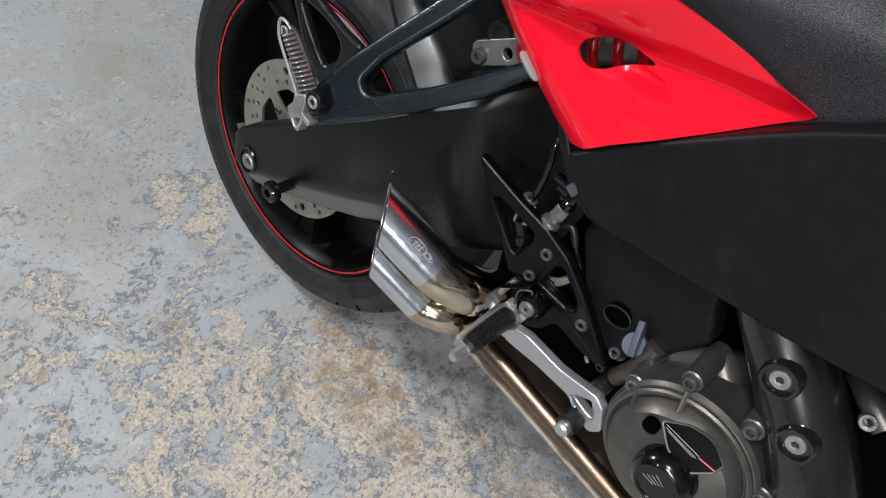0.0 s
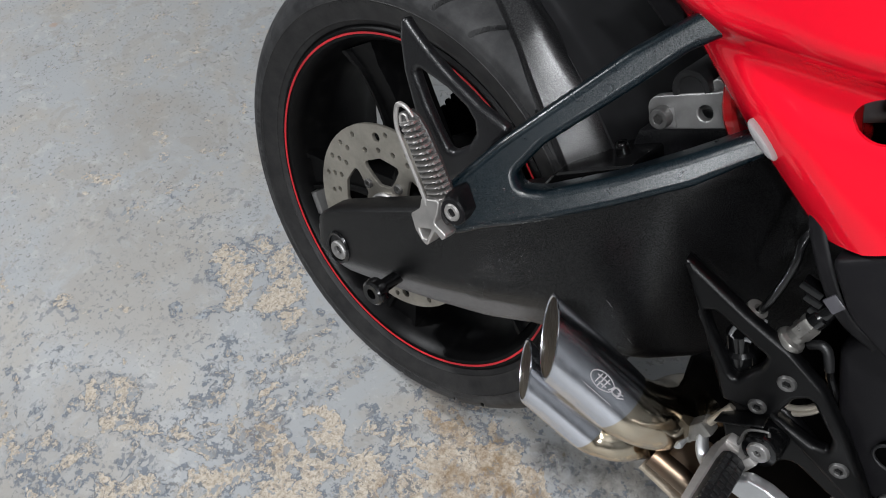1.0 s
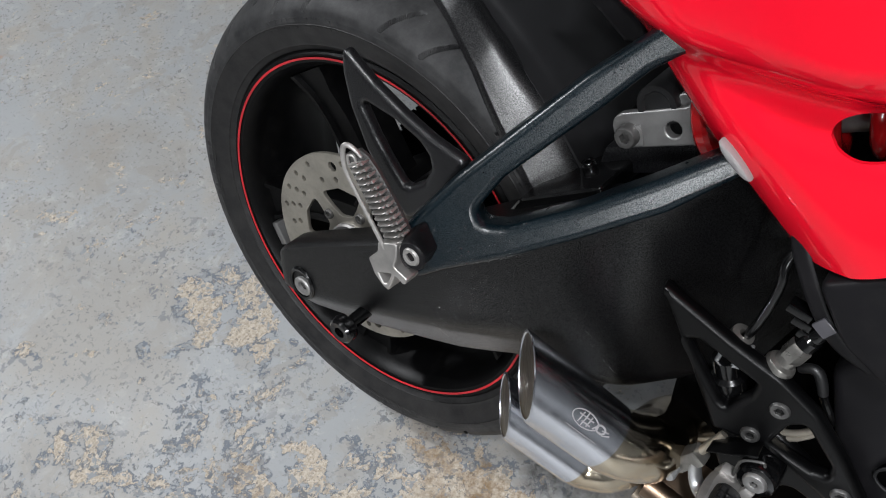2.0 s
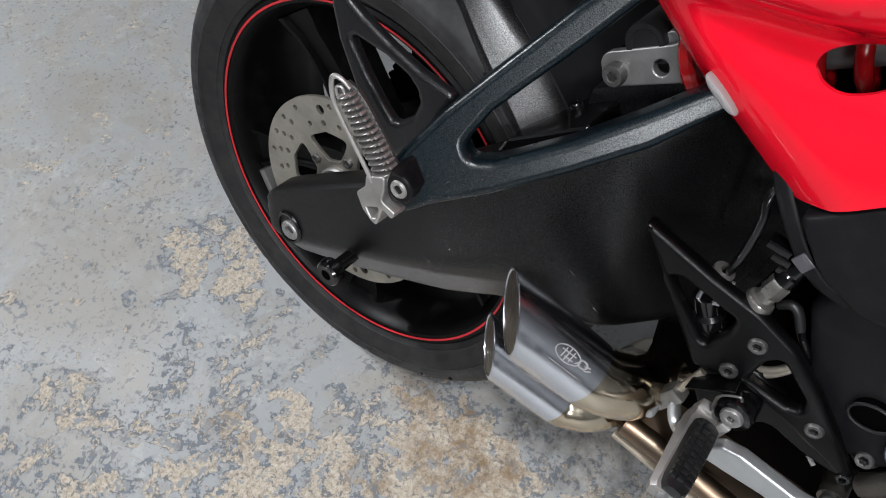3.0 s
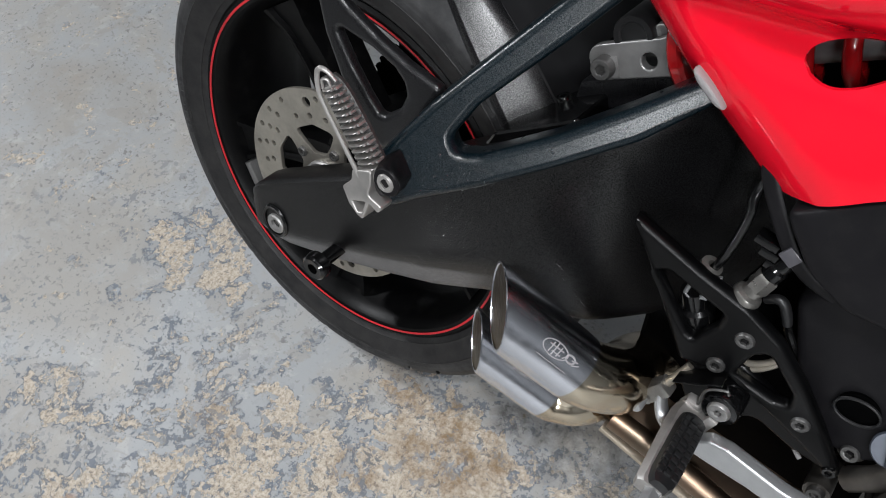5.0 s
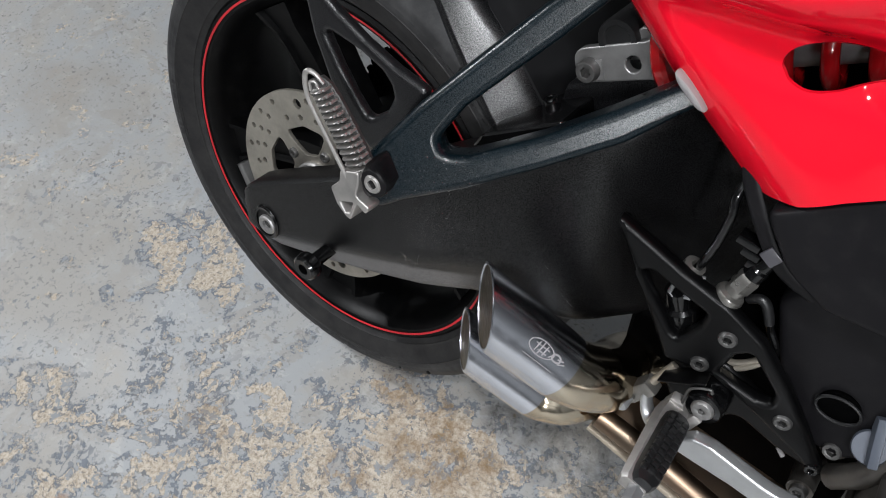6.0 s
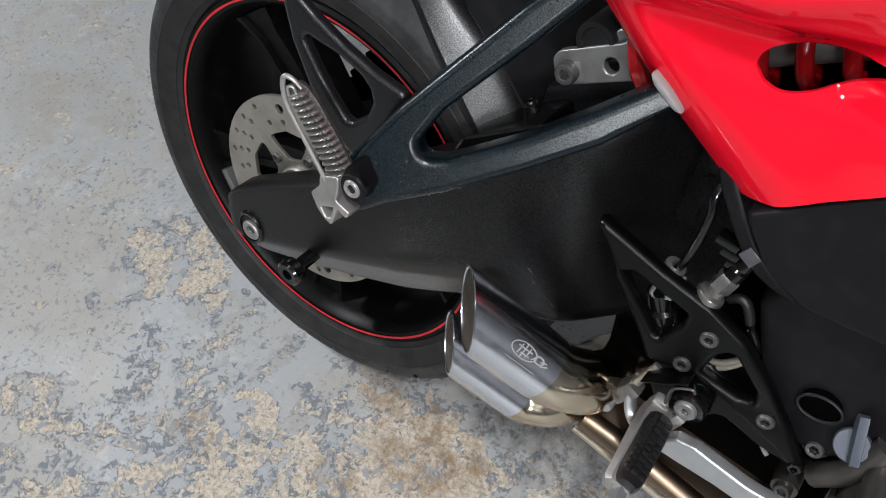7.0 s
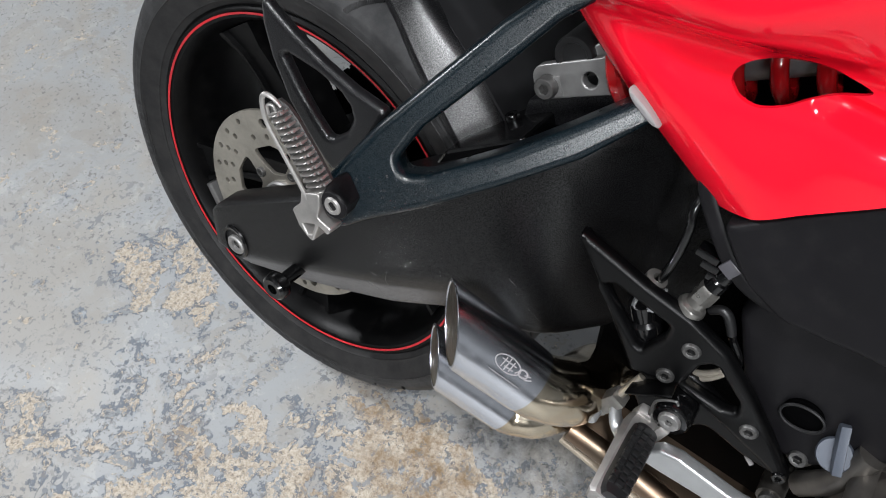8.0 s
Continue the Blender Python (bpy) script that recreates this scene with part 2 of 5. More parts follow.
def polished(name, colour, rough, tint=None, specks=0.0):
    """Polished steel, hazed and finely scratched; tint gives a heat colour in soft bands."""
    m, n, l, p = material(name)
    c = coords(n)
    col = colour
    if tint:
        col = blend(n, l, ramp(n, l, noise_node(n, l, c, 16.0, 3.0, 0.5), [(0.35, grey(0)), (0.65, grey(1))]), colour, tint)
        l.new(col, p.inputs["Base Color"])
    else:
        col = blend(n, l, noise_node(n, l, c, 25.0, 4.0), colour, tuple(v * 0.86 for v in colour))
        col = blend(n, l, ramp(n, l, noise_node(n, l, c, 420.0, 3.0), [(0.64, grey(0)), (0.70, grey(specks))]), col, (0.95, 0.95, 0.97))
        l.new(col, p.inputs["Base Color"])
    p.inputs["Metallic"].default_value = 1.0
    haze = ramp(n, l, noise_node(n, l, c, 130.0, 8.0, 0.7), [(0.4, grey(rough)), (0.75, grey(rough + 0.09))])
    l.new(haze, p.inputs["Roughness"])
    mp = n.new("ShaderNodeMapping")
    mp.inputs["Scale"].default_value = (60, 900, 900)
    l.new(c, mp.inputs["Vector"])
    l.new(bump(n, l, noise_node(n, l, mp.outputs[0], 1.0, 2.0), 0.06, 0.0002), p.inputs["Normal"])
    return m


M_FLOOR = floor_material()
M_WALL = coated("grey_wall_paint", (0.18, 0.184, 0.188), 0.85, grain=0.0006, grain_scale=120.0, wear=0.06)
M_CEIL = coated("ceiling_paint", (0.38, 0.385, 0.39), 0.9, wear=0.05)
M_TYRE = tyre_material()
M_RUBBER = coated("black_rubber", (0.007, 0.007, 0.0075), 0.42, grain=0.0003, grain_scale=700.0, dust=0.012)
M_RIM = coated("satin_black_rim", (0.0014, 0.0014, 0.0016), 0.40, spec=0.16, grain=0.0002, dust=0.012)
M_STRIPE = coated("red_rim_tape", (0.46, 0.016, 0.024), 0.45, wear=0.2)
M_DISC = cast_metal("brake_disc_steel", (0.47, 0.44, 0.385), 0.42, grain=0.0001, scale=300.0, darkening=0.3)
# last tuple: pale band painting the floor's sheen, dust included
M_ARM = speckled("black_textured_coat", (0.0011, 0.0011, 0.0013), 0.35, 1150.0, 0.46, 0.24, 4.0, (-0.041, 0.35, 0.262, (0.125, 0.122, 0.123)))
M_BRACKET = speckled("blue_black_powder_coat", (0.0019, 0.0060, 0.0088), 0.28, 1500.0, 0.40, 0.07, 1.8)
M_GRAIN = speckled("grained_black_plastic", (0.0050, 0.0050, 0.0057), 0.33, 1300.0, 0.72, 0.16, 2.6)
M_FLANGE = speckled("sheened_grained_plastic", (0.0050, 0.0050, 0.0055), 0.33, 1100.0, 1.0, 0.14, 4.0)
M_PLATE = coated("black_satin_anodised", (0.0016, 0.0016, 0.0018), 0.33, spec=0.24, grain=0.0004, grain_scale=1100.0, wear=0.2, relief=0.12)
M_PANEL = coated("matt_black_panel", (0.0050, 0.0047, 0.0056), 0.46, spec=0.20, grain=0.00025, grain_scale=1500.0, wear=0.14, dust=0.012)
M_SEAT = speckled("grained_black_tail_plastic", (0.0135, 0.0135, 0.0155), 0.38, 1100.0, 0.60, 0.4, 2.2)
# near-black: fillers for shaded hollows, and small dark parts
M_DARK = coated("near_black_matt", (0.0004, 0.0004, 0.0005), 0.6, spec=0.03, grain=0.0006, grain_scale=300.0)
M_GLOSS = coated("gloss_black_paint", (0.002, 0.002, 0.0022), 0.18, spec=0.4, coat=0.4)
M_SKIN = coated("smooth_black_plastic", (0.0050, 0.0050, 0.0055), 0.42, wear=0.1, spec=0.55)
M_WATER, _n, _l, _p = material("whitened_water")
_p.inputs["Base Color"].default_value = (1, 1, 1, 1)
_p.inputs["Roughness"].default_value = 0.02
_p.inputs["IOR"].default_value = 1.33
# not quite clear: a little white stands in for the droplets' sparkle
_p.inputs["Transmission Weight"].default_value = 0.955
M_RED = red_paint()
M_CAST = cast_metal("cast_aluminium", (0.46, 0.45, 0.44), 0.46)
M_PEG = cast_metal("dull_cast_peg", (0.53, 0.51, 0.49), 0.46, grain=0.0002, scale=600.0, darkening=0.3)
M_SHOCK = cast_metal("grey_cast_clevis", (0.36, 0.355, 0.35), 0.44, darkening=0.25)
M_LEVER = cast_metal("silver_lever_paint", (0.56, 0.57, 0.58), 0.36, grain=0.0001, darkening=0.15)
M_BOLT = cast_metal("zinc_bolt", (0.17, 0.167, 0.163), 0.46, darkening=0.45)
M_ZINC = cast_metal("zinc_plating", (0.40, 0.385, 0.36), 0.30, grain=0.0001, darkening=0.5)
M_TIP = polished("polished_steel_tip", (0.78, 0.80, 0.86), 0.165, None, 0.5)
M_PIPE = polished("heat_tinted_steel", (0.64, 0.57, 0.45), 0.13, (0.48, 0.38, 0.27))
M_TAN = cast_metal("dull_tan_steel", (0.40, 0.345, 0.275), 0.5, darkening=0.4)
M_COPPER = polished("bronzed_steel", (0.29, 0.20, 0.14), 0.34, (0.20, 0.155, 0.115))
M_SOOT = coated("sooty_bore", (0.10, 0.075, 0.042), 0.36, grain=0.002, grain_scale=90.0, metal=0.95, wear=0.7, dust=0.85, dust_colour=(0.010, 0.008, 0.006), relief=0.5)
M_CASE = cast_metal("dark_magnesium_case", (0.165, 0.153, 0.140), 0.40, darkening=0.3)
M_CAP = coated("blue_grey_cap", (0.065, 0.075, 0.095), 0.5)
M_SPRING = coated("dark_red_spring", (0.30, 0.004, 0.006), 0.25, coat=0.8)
M_WHITE = coated("pale_grey_plastic", (0.26, 0.25, 0.25), 0.35, coat=0.3, wear=0.06)
M_ETCH = coated("etched_mark", (0.27, 0.26, 0.27), 0.6)
M_GUARD = coated("sheened_black_plastic", (0.010, 0.010, 0.011), 0.40, wear=0.1, spec=0.85, grain=0.0003, grain_scale=900.0)
M_BUCKLE = coated("grey_satin_buckle", (0.055, 0.053, 0.060), 0.35)
M_BRASS = cast_metal("braided_hose", (0.55, 0.50, 0.42), 0.45, darkening=0.3)
M_FRAME = coated("gloss_black_casting", (0.0060, 0.0060, 0.0066), 0.26, coat=0.6, spec=0.5, wear=0.1, grain=0.0004, grain_scale=60.0, relief=0.15)
M_LAMP, _n, _l, _p = material("lamp_diffuser")
_p.inputs["Base Color"].default_value = (0.9, 0.9, 0.9, 1)
_p.inputs["Emission Color"].default_value = (1.0, 0.98, 0.95, 1)
_p.inputs["Emission Strength"].default_value = 6.0


# ---------------------------------------------------------------- building kit
def finish(mesh, angle=35.0):
    mesh.shade_smooth()
    mesh.set_sharp_from_angle(angle=radians(angle))
    return mesh


def part(name, shape, mat, parent=None, label="", angle=35.0):
    """Links a bmesh or mesh as one object under a thing or a part."""
    if isinstance(shape, bmesh.types.BMesh):
        bmesh.ops.recalc_face_normals(shape, faces=shape.faces[:])
        mesh = bpy.data.meshes.new(name)
        shape.to_mesh(mesh)
        shape.free()
    else:
        mesh = shape
        mesh.name = name
    mesh.materials.clear()
    mesh.materials.append(mat)
    ob = new(name, finish(mesh, angle))
    if parent is not None:
        ob.parent = parent
        if parent.type == "EMPTY":
            ob.location = (0, 0, AXLE)
    if label:
        tagged(ob, label)
    return ob


def rounded(points, r, steps=5):
    """A closed outline with its corners rounded; a point may carry its own radius."""
    out, k = [], len(points)
    for i in range(k):
        p = Vector(points[i][:2])
        a, b = Vector(points[i - 1][:2]) - p, Vector(points[(i + 1) % k][:2]) - p
        want = points[i][2] if len(points[i]) > 2 else r
        ang = a.angle(b)
        t = min(want / max(math.tan(ang / 2), 1e-4), a.length * 0.48, b.length * 0.48)
        s, e = p + a.normalized() * t, p + b.normalized() * t
        for j in range(steps + 1):
            u = j / steps
            out.append((s * (1 - u) + p * u) * (1 - u) + (p * (1 - u) + e * u) * u)
    return out


def oval(cx, cy, rx, ry=None, k=20, turn=0.0):
    ry = rx if ry is None else ry
    c, s = math.cos(radians(turn)), math.sin(radians(turn))
    return [Vector((cx + c * rx * math.cos(a) - s * ry * math.sin(a), cy + s * rx * math.cos(a) + c * ry * math.sin(a)))
            for a in (2 * math.pi * i / k for i in range(k))]


def plate(outline, holes, plane, thick, bevel=0.001, res=2):
    """A flat plate with holes and rounded edges. outline and holes in side view (x, z); plane: (a, b, c) of y = a + b x + c z, its outer face; thick goes inwards."""
    a, b, c = plane
    nrm = Vector((b, -1, c)).normalized()
    e1 = Vector((1, b, 0)).normalized()
    e2 = e1.cross(nrm) * -1
    if e2.z < 0:
        e2 = -e2
    org = Vector((outline[0][0], a + b * outline[0][0] + c * outline[0][1], outline[0][1]))
    cu = bpy.data.curves.new("outline", "CURVE")
    cu.dimensions, cu.fill_mode = "2D", "BOTH"
    cu.extrude, cu.bevel_depth, cu.bevel_resolution, cu.offset = max(thick / 2 - bevel, 0.0001), bevel, res, -bevel
    for ring in [outline, *holes]:
        sp = cu.splines.new("POLY")
        sp.points.add(len(ring) - 1)
        sp.use_cyclic_u = True
        for q, (x, z) in zip(sp.points, ring):
            v = Vector((x, a + b * x + c * z, z)) - org
            q.co = (v.dot(e1), v.dot(e2), 0, 1)
    tmp = new("outline", cu)
    dg = bpy.context.evaluated_depsgraph_get()
    dg.update()
    mesh = bpy.data.meshes.new_from_object(tmp.evaluated_get(dg), depsgraph=dg)
    bpy.data.objects.remove(tmp)
    bpy.data.curves.remove(cu)
    e3 = e1.cross(e2)
    m = Matrix((e1, e2, e3)).transposed().to_4x4()
    mesh.transform(Matrix.Translation(org - nrm * (thick / 2)) @ m)
    return mesh


def spline(points, per=8, closed=False):
    """A smooth line through points of any dimension."""
    p = [np.array(q, float) for q in points]
    k, out = len(p), []
    for i in range(k if closed else k - 1):
        p1, p2 = p[i], p[(i + 1) % k]
        p0 = p[i - 1] if (closed or i > 0) else 2 * p1 - p2
        p3 = p[(i + 2) % k] if (closed or i + 2 < k) else 2 * p2 - p1
        for j in range(per):
            t = j / per
            out.append(0.5 * (2 * p1 + (p2 - p0) * t + (2 * p0 - 5 * p1 + 4 * p2 - p3) * t * t + (3 * p1 - p0 - 3 * p2 + p3) * t ** 3))
    if not closed:
        out.append(p[-1])
    return out


def skin(rings, close_ring=True, caps=True, closed=False):
    """A bmesh stretched over rings of equally many points."""
    bm = bmesh.new()
    vs = [[bm.verts.new(tuple(q)) for q in ring] for ring in rings]
    k = len(vs[0])
    pairs = list(zip(vs, vs[1:])) + ([(vs[-1], vs[0])] if closed else [])
    for a, b in pairs:
        for i in range(k if close_ring else k - 1):
            j = (i + 1) % k
            bm.faces.new((a[i], a[j], b[j], b[i]))
    if caps and close_ring and not closed:
        bm.faces.new(vs[0][::-1])
        bm.faces.new(vs[-1])
    return bm


def tube(points, radius, k=14, caps=True, flat=1.0, up=(0, 0, 1), per=0):
    """A round or flattened bar along a line; radius is one number or one a point."""
    if per:
        if not isinstance(radius, (int, float)):
            radius = [float(r[0]) for r in spline([(r,) for r in radius], per)]
        points = spline(points, per)
    p = [Vector(q) for q in points]
    rings, side = [], Vector(up)
    for i, q in enumerate(p):
        d = (p[min(i + 1, len(p) - 1)] - p[max(i - 1, 0)]).normalized()
        side = (side - d * side.dot(d)).normalized()
        other = d.cross(side)
        r = radius if isinstance(radius, (int, float)) else radius[i]
        rings.append([q + side * (r * flat * math.cos(a)) + other * (r * math.sin(a)) for a in (2 * math.pi * j / k for j in range(k))])
    return skin(rings, caps=caps)


def lathe(profile, k=96, origin=(0, 0, 0), axis=(0, 1, 0), closed=True):
    """A turned body: profile of (radius, way along the axis)."""
    ax = Vector(axis).normalized()
    u = ax.orthogonal().normalized()
    w = ax.cross(u)
    rings = [[Vector(origin) + ax * h + (u * math.cos(t) + w * math.sin(t)) * r for r, h in profile] for t in (2 * math.pi * i / k for i in range(k))]
    bm = skin(rings, close_ring=closed, caps=False, closed=True)
    bmesh.ops.remove_doubles(bm, verts=bm.verts[:], dist=1e-6)
    return bm


def block(pts_low, pts_high, bevel=0.002, seg=2):
    bm = skin([pts_low, pts_high])
    if bevel:
        bmesh.ops.bevel(bm, geom=bm.edges[:], offset=bevel, segments=seg, affect="EDGES", profile=0.6)
    return bm


def box(center, size, m=None, bevel=0.002):
    x, y, z = (v / 2 for v in size)
    low = [(-x, -y, -z), (x, -y, -z), (x, y, -z), (-x, y, -z)]
    bm = block([Vector(p) for p in low], [Vector((p[0], p[1], z)) for p in low], bevel)
    bm.transform(Matrix.Translation(center) @ (m or Matrix()))
    return bm


def aim(d):
    return Vector(d).to_track_quat("Z", "Y").to_matrix().to_4x4()


def bolt(parent, at, d, r, h, mat=None, socket=0.5, sides=6, washer=0.0, name="bolt", label=""):
    """A socket-head bolt: its head stands h out of at, along d."""
    rs = r * socket
    prof = [(0.0, -0.004), (r, -0.004), (r, h - r * 0.22), (r * 0.86, h), (rs * 1.05, h)]
    bm = lathe(prof, 24, closed=False, axis=(0, 0, 1))
    ring = [Vector((rs * 1.05 * math.cos(a), rs * 1.05 * math.sin(a), h)) for a in (2 * math.pi * i / 24 for i in range(24))]
    hexr = [Vector((rs * math.cos(a) * (0.9 + 0.1 * math.cos(sides * a)), rs * math.sin(a) * (0.9 + 0.1 * math.cos(sides * a)), h - 0.0004)) for a in (2 * math.pi * i / 24 for i in range(24))]
    deep = [Vector((v.x, v.y, h - r * 0.7)) for v in hexr]
    bm2 = skin([ring, hexr, deep], caps=False)
    mesh = bpy.data.meshes.new("tmp")
    bm2.to_mesh(mesh)
    bm2.free()
    bm.from_mesh(mesh)
    bpy.data.meshes.remove(mesh)
    bot = [bm.verts.new(v) for v in deep]
    bm.faces.new(bot)
    if washer:
        w = lathe([(r * 0.6, -0.001), (washer, -0.001), (washer, 0.0008), (washer * 0.96, 0.0014), (r * 0.6, 0.0014)], 28, axis=(0, 0, 1))
        mesh = bpy.data.meshes.new("tmp")
        w.to_mesh(mesh)
        w.free()
        bm.from_mesh(mesh)
        bpy.data.meshes.remove(mesh)
    bmesh.ops.remove_doubles(bm, verts=bm.verts[:], dist=1e-6)
    bm.transform(Matrix.Translation(at) @ aim(d))
    return part(name, bm, mat or M_BOLT, parent, label)


def along(poly, k):
    """k points spread along a closed outline, corners kept."""
    p = [np.array(q, float) for q in poly]
    seg = [np.linalg.norm(p[(i + 1) % len(p)] - p[i]) for i in range(len(p))]
    total, out = sum(seg), []
    counts = [max(1, round(k * s / total)) for s in seg]
    counts[int(np.argmax(counts))] += k - sum(counts)
    for i, c in enumerate(counts):
        for j in range(c):
            out.append(p[i] + (p[(i + 1) % len(p)] - p[i]) * j / c)
    return out


def smooth(a, b, x):
    """0 at a, 1 at b, gently; a may be the greater."""
    t = min(max((x - a) / (b - a), 0.0), 1.0)
    return t * t * (3 - 2 * t)


# ---------------------------------------------------------------- the garage
def slab(name, lo, hi, mat, label, bevel=0.0):
    c = [(a + b) / 2 for a, b in zip(lo, hi)]
    ob = part(name, box(c, [b - a for a, b in zip(lo, hi)], bevel=bevel), mat)
    return tagged(ob, label, name.split("_")[0], kind="structure")


slab("floor", (-4.2, -3.2, -0.12), (3.6, 3.4, FLOOR_TOP), M_FLOOR, "chipped pale blue-grey painted concrete garage floor")
slab("wall_north", (-4.2, 3.4, -0.12), (3.6, 3.55, CEILING + 0.1), M_WALL, "plain pale painted garage wall")
slab("wall_south", (-4.2, -3.35, -0.12), (3.6, -3.2, CEILING + 0.1), M_WALL, "plain pale painted garage wall")
slab("wall_east", (3.6, -3.35, -0.12), (3.75, 3.55, CEILING + 0.1), M_WALL, "plain pale painted garage wall")
slab("wall_west", (-4.35, -3.35, -0.12), (-4.2, 3.55, CEILING + 0.1), M_WALL, "plain pale painted garage wall")
slab("ceiling", (-4.2, -3.2, CEILING), (3.6, 3.4, CEILING + 0.1), M_CEIL, "plain white painted garage ceiling")


def ceiling_lamp(x, y, watts):
    e = tagged(new("ceiling_lamp"), "small round white lamp with a glowing diffuser under the ceiling", "lamp", "lamps under the ceiling")
    e.matrix_world = pose(x, y, CEILING)
    body = part("housing", lathe([(0.0, 0.0), (0.085, 0.0), (0.09, -0.006), (0.088, -0.03), (0.078, -0.034), (0.0, -0.034)], 40, axis=(0, 0, 1), closed=False), M_CEIL)
    diff = part("diffuser", lathe([(0.0, -0.0345), (0.074, -0.0345), (0.072, -0.040), (0.05, -0.046), (0.0, -0.048)], 40, axis=(0, 0, 1), closed=False), M_LAMP)
    for o in (body, diff):
        o.parent = e
    d = bpy.data.lights.new("lamp_light", "AREA")
    d.shape, d.size, d.energy, d.color = "DISK", 0.15, watts, LAMP_COLOUR
    o = new("lamp_light", d)
    o.matrix_world = pose(x, y, CEILING - 0.052)


for row in LAMPS:
    ceiling_lamp(*row)


def tube_lamp(x, y, turn, length, watts):
    e = tagged(new("tube_lamp"), "long white tube lamp mounted under the garage ceiling", "lamp")
    e.matrix_world = pose(x, y, CEILING, 0, 0, turn)
    part("housing", box((0, 0, -0.022), (length + 0.06, 0.075, 0.044), bevel=0.006), M_CEIL).parent = e
    part("diffuser", box((0, 0, -0.054), (length, 0.055, 0.020), bevel=0.008), M_LAMP).parent = e
    d = bpy.data.lights.new("lamp_light", "AREA")
    d.shape, d.size, d.size_y, d.energy, d.color = "RECTANGLE", length, 0.055, watts, LAMP_COLOUR
    new("lamp_light", d).matrix_world = pose(x, y, CEILING - 0.068, 0, 0, turn)


def wall_lamp(x, z, watts):
    e = tagged(new("wall_lamp"), "round white bulkhead lamp on the garage wall", "lamp")
    e.matrix_world = pose(x, -3.2, z, -90, 0, 0)
    part("housing", lathe([(0.0, 0.0), (0.15, 0.0), (0.155, 0.008), (0.15, 0.035), (0.135, 0.04), (0.0, 0.04)], 40, axis=(0, 0, 1), closed=False), M_CEIL).parent = e
    part("diffuser", lathe([(0.0, 0.0405), (0.13, 0.0405), (0.125, 0.055), (0.08, 0.068), (0.0, 0.072)], 40, axis=(0, 0, 1), closed=False), M_LAMP).parent = e
    d = bpy.data.lights.new("lamp_light", "AREA")
    d.shape, d.size, d.energy, d.color = "DISK", 0.26, watts, LAMP_COLOUR
    new("lamp_light", d).matrix_world = pose(x, -3.12, z, 90, 0, 0)


tube_lamp(*TUBE_LAMP)
wall_lamp(*WALL_LAMP)

# ---------------------------------------------------------------- the motorcycle, leaning on its stand
LEAN_ANGLE, AXLE = -17.563, 0.3276
bike = tagged(new("motorcycle"), "red and black sports motorcycle leaning on the garage floor", "motorcycle")
bike.matrix_world = pose(0, -0.0989, 0, LEAN_ANGLE, 0, 0)


# wheel ------------------------------------------------------------
def tyre():
    """Tyre with a round crown and slanted grooves cut into the tread."""
    R = 0.3145
    prof = spline([(0.226, -0.079), (0.236, -0.087), (0.2365, -0.0888), (0.2395, -0.0895), (0.250, -0.0935), (0.2590, -0.0962), (0.2608, -0.0975), (0.2622, -0.0968), (0.268, -0.0965)], 5)[:-1]
    prof += spline([(0.268, -0.0965), (0.277, -0.0940), (0.2872, -0.0855), (0.2975, -0.070), (0.3068, -0.046), (0.3128, -0.022), (R, 0.0)], 26)
    prof = prof + [np.array((r, -y)) for r, y in prof[-2::-1][::9]]
    k, pitch = 1500, 2 * math.pi / 34
    rings = []
    for i in range(k):
        t = 2 * math.pi * i / k
        ring = []
        for r, y in prof:
            cut = 0.0
            ay = abs(y)
            if r > 0.268 and 0.012 < ay and y < 0:
                bend = 3.6 * (ay - 0.07) - 14.0 * max(0.0, 0.06 - ay) ** 1.5
                q = ((t - bend + (0.0 if y < 0 else pitch * 1.5)) / pitch + 0.22) % 3.0
                for c0, lo, hi in ((0.5, 0.034, 0.0962), (1.5, 0.066, 0.0955), (2.5, 0.018, 0.082)):
                    d = abs(q - c0) * pitch * r
                    end = smooth(lo, lo + 0.004, ay) * smooth(0.272, 0.278, r) * (1 - smooth(hi - 0.003, hi + 0.001, ay))
                    cut = max(cut, 0.0085 * end * (1 - smooth(0.0022, 0.0032, d)))
            rr = r - cut
            ring.append(Vector((rr * math.cos(t), y, rr * math.sin(t))))
        rings.append(ring)
    return skin(rings, close_ring=False, caps=False, closed=True)


wheel_tyre = part("tyre", tyre(), M_TYRE, bike, "black road tyre with slanted tread grooves")
# moulded marks on the side wall
rng = random.Random(4)
for r0, a0, count, hgt in ((0.2625, 96, 10, 0.011), (0.2625, 172, 8, 0.011), (0.2625, 268, 9, 0.010), (0.2625, 218, 9, 0.0065), (0.2625, 40, 8, 0.010)):
    for i in range(count):
        if rng.random() < 0.12:
            continue
        a = radians(a0 + i * 2.3)
        w = 0.0055 if i % 3 else 0.003
        rings = []
        for rr in (r0 - hgt / 2, r0 + hgt / 2):
            y = -0.0963 + 0.9 * max(0.0, rr - 0.268) + 0.25 * max(0.0, 0.262 - rr)
            ring = []
            for da, dy in ((-w, 0.0012), (w, 0.0012), (w * 0.8, -0.0011), (-w * 0.8, -0.0011)):
                t = a + da / rr
                ring.append(Vector((rr * math.cos(t), y + dy, rr * math.sin(t))))
            rings.append(ring)
        part("moulded_mark", skin(rings), M_TYRE, wheel_tyre)

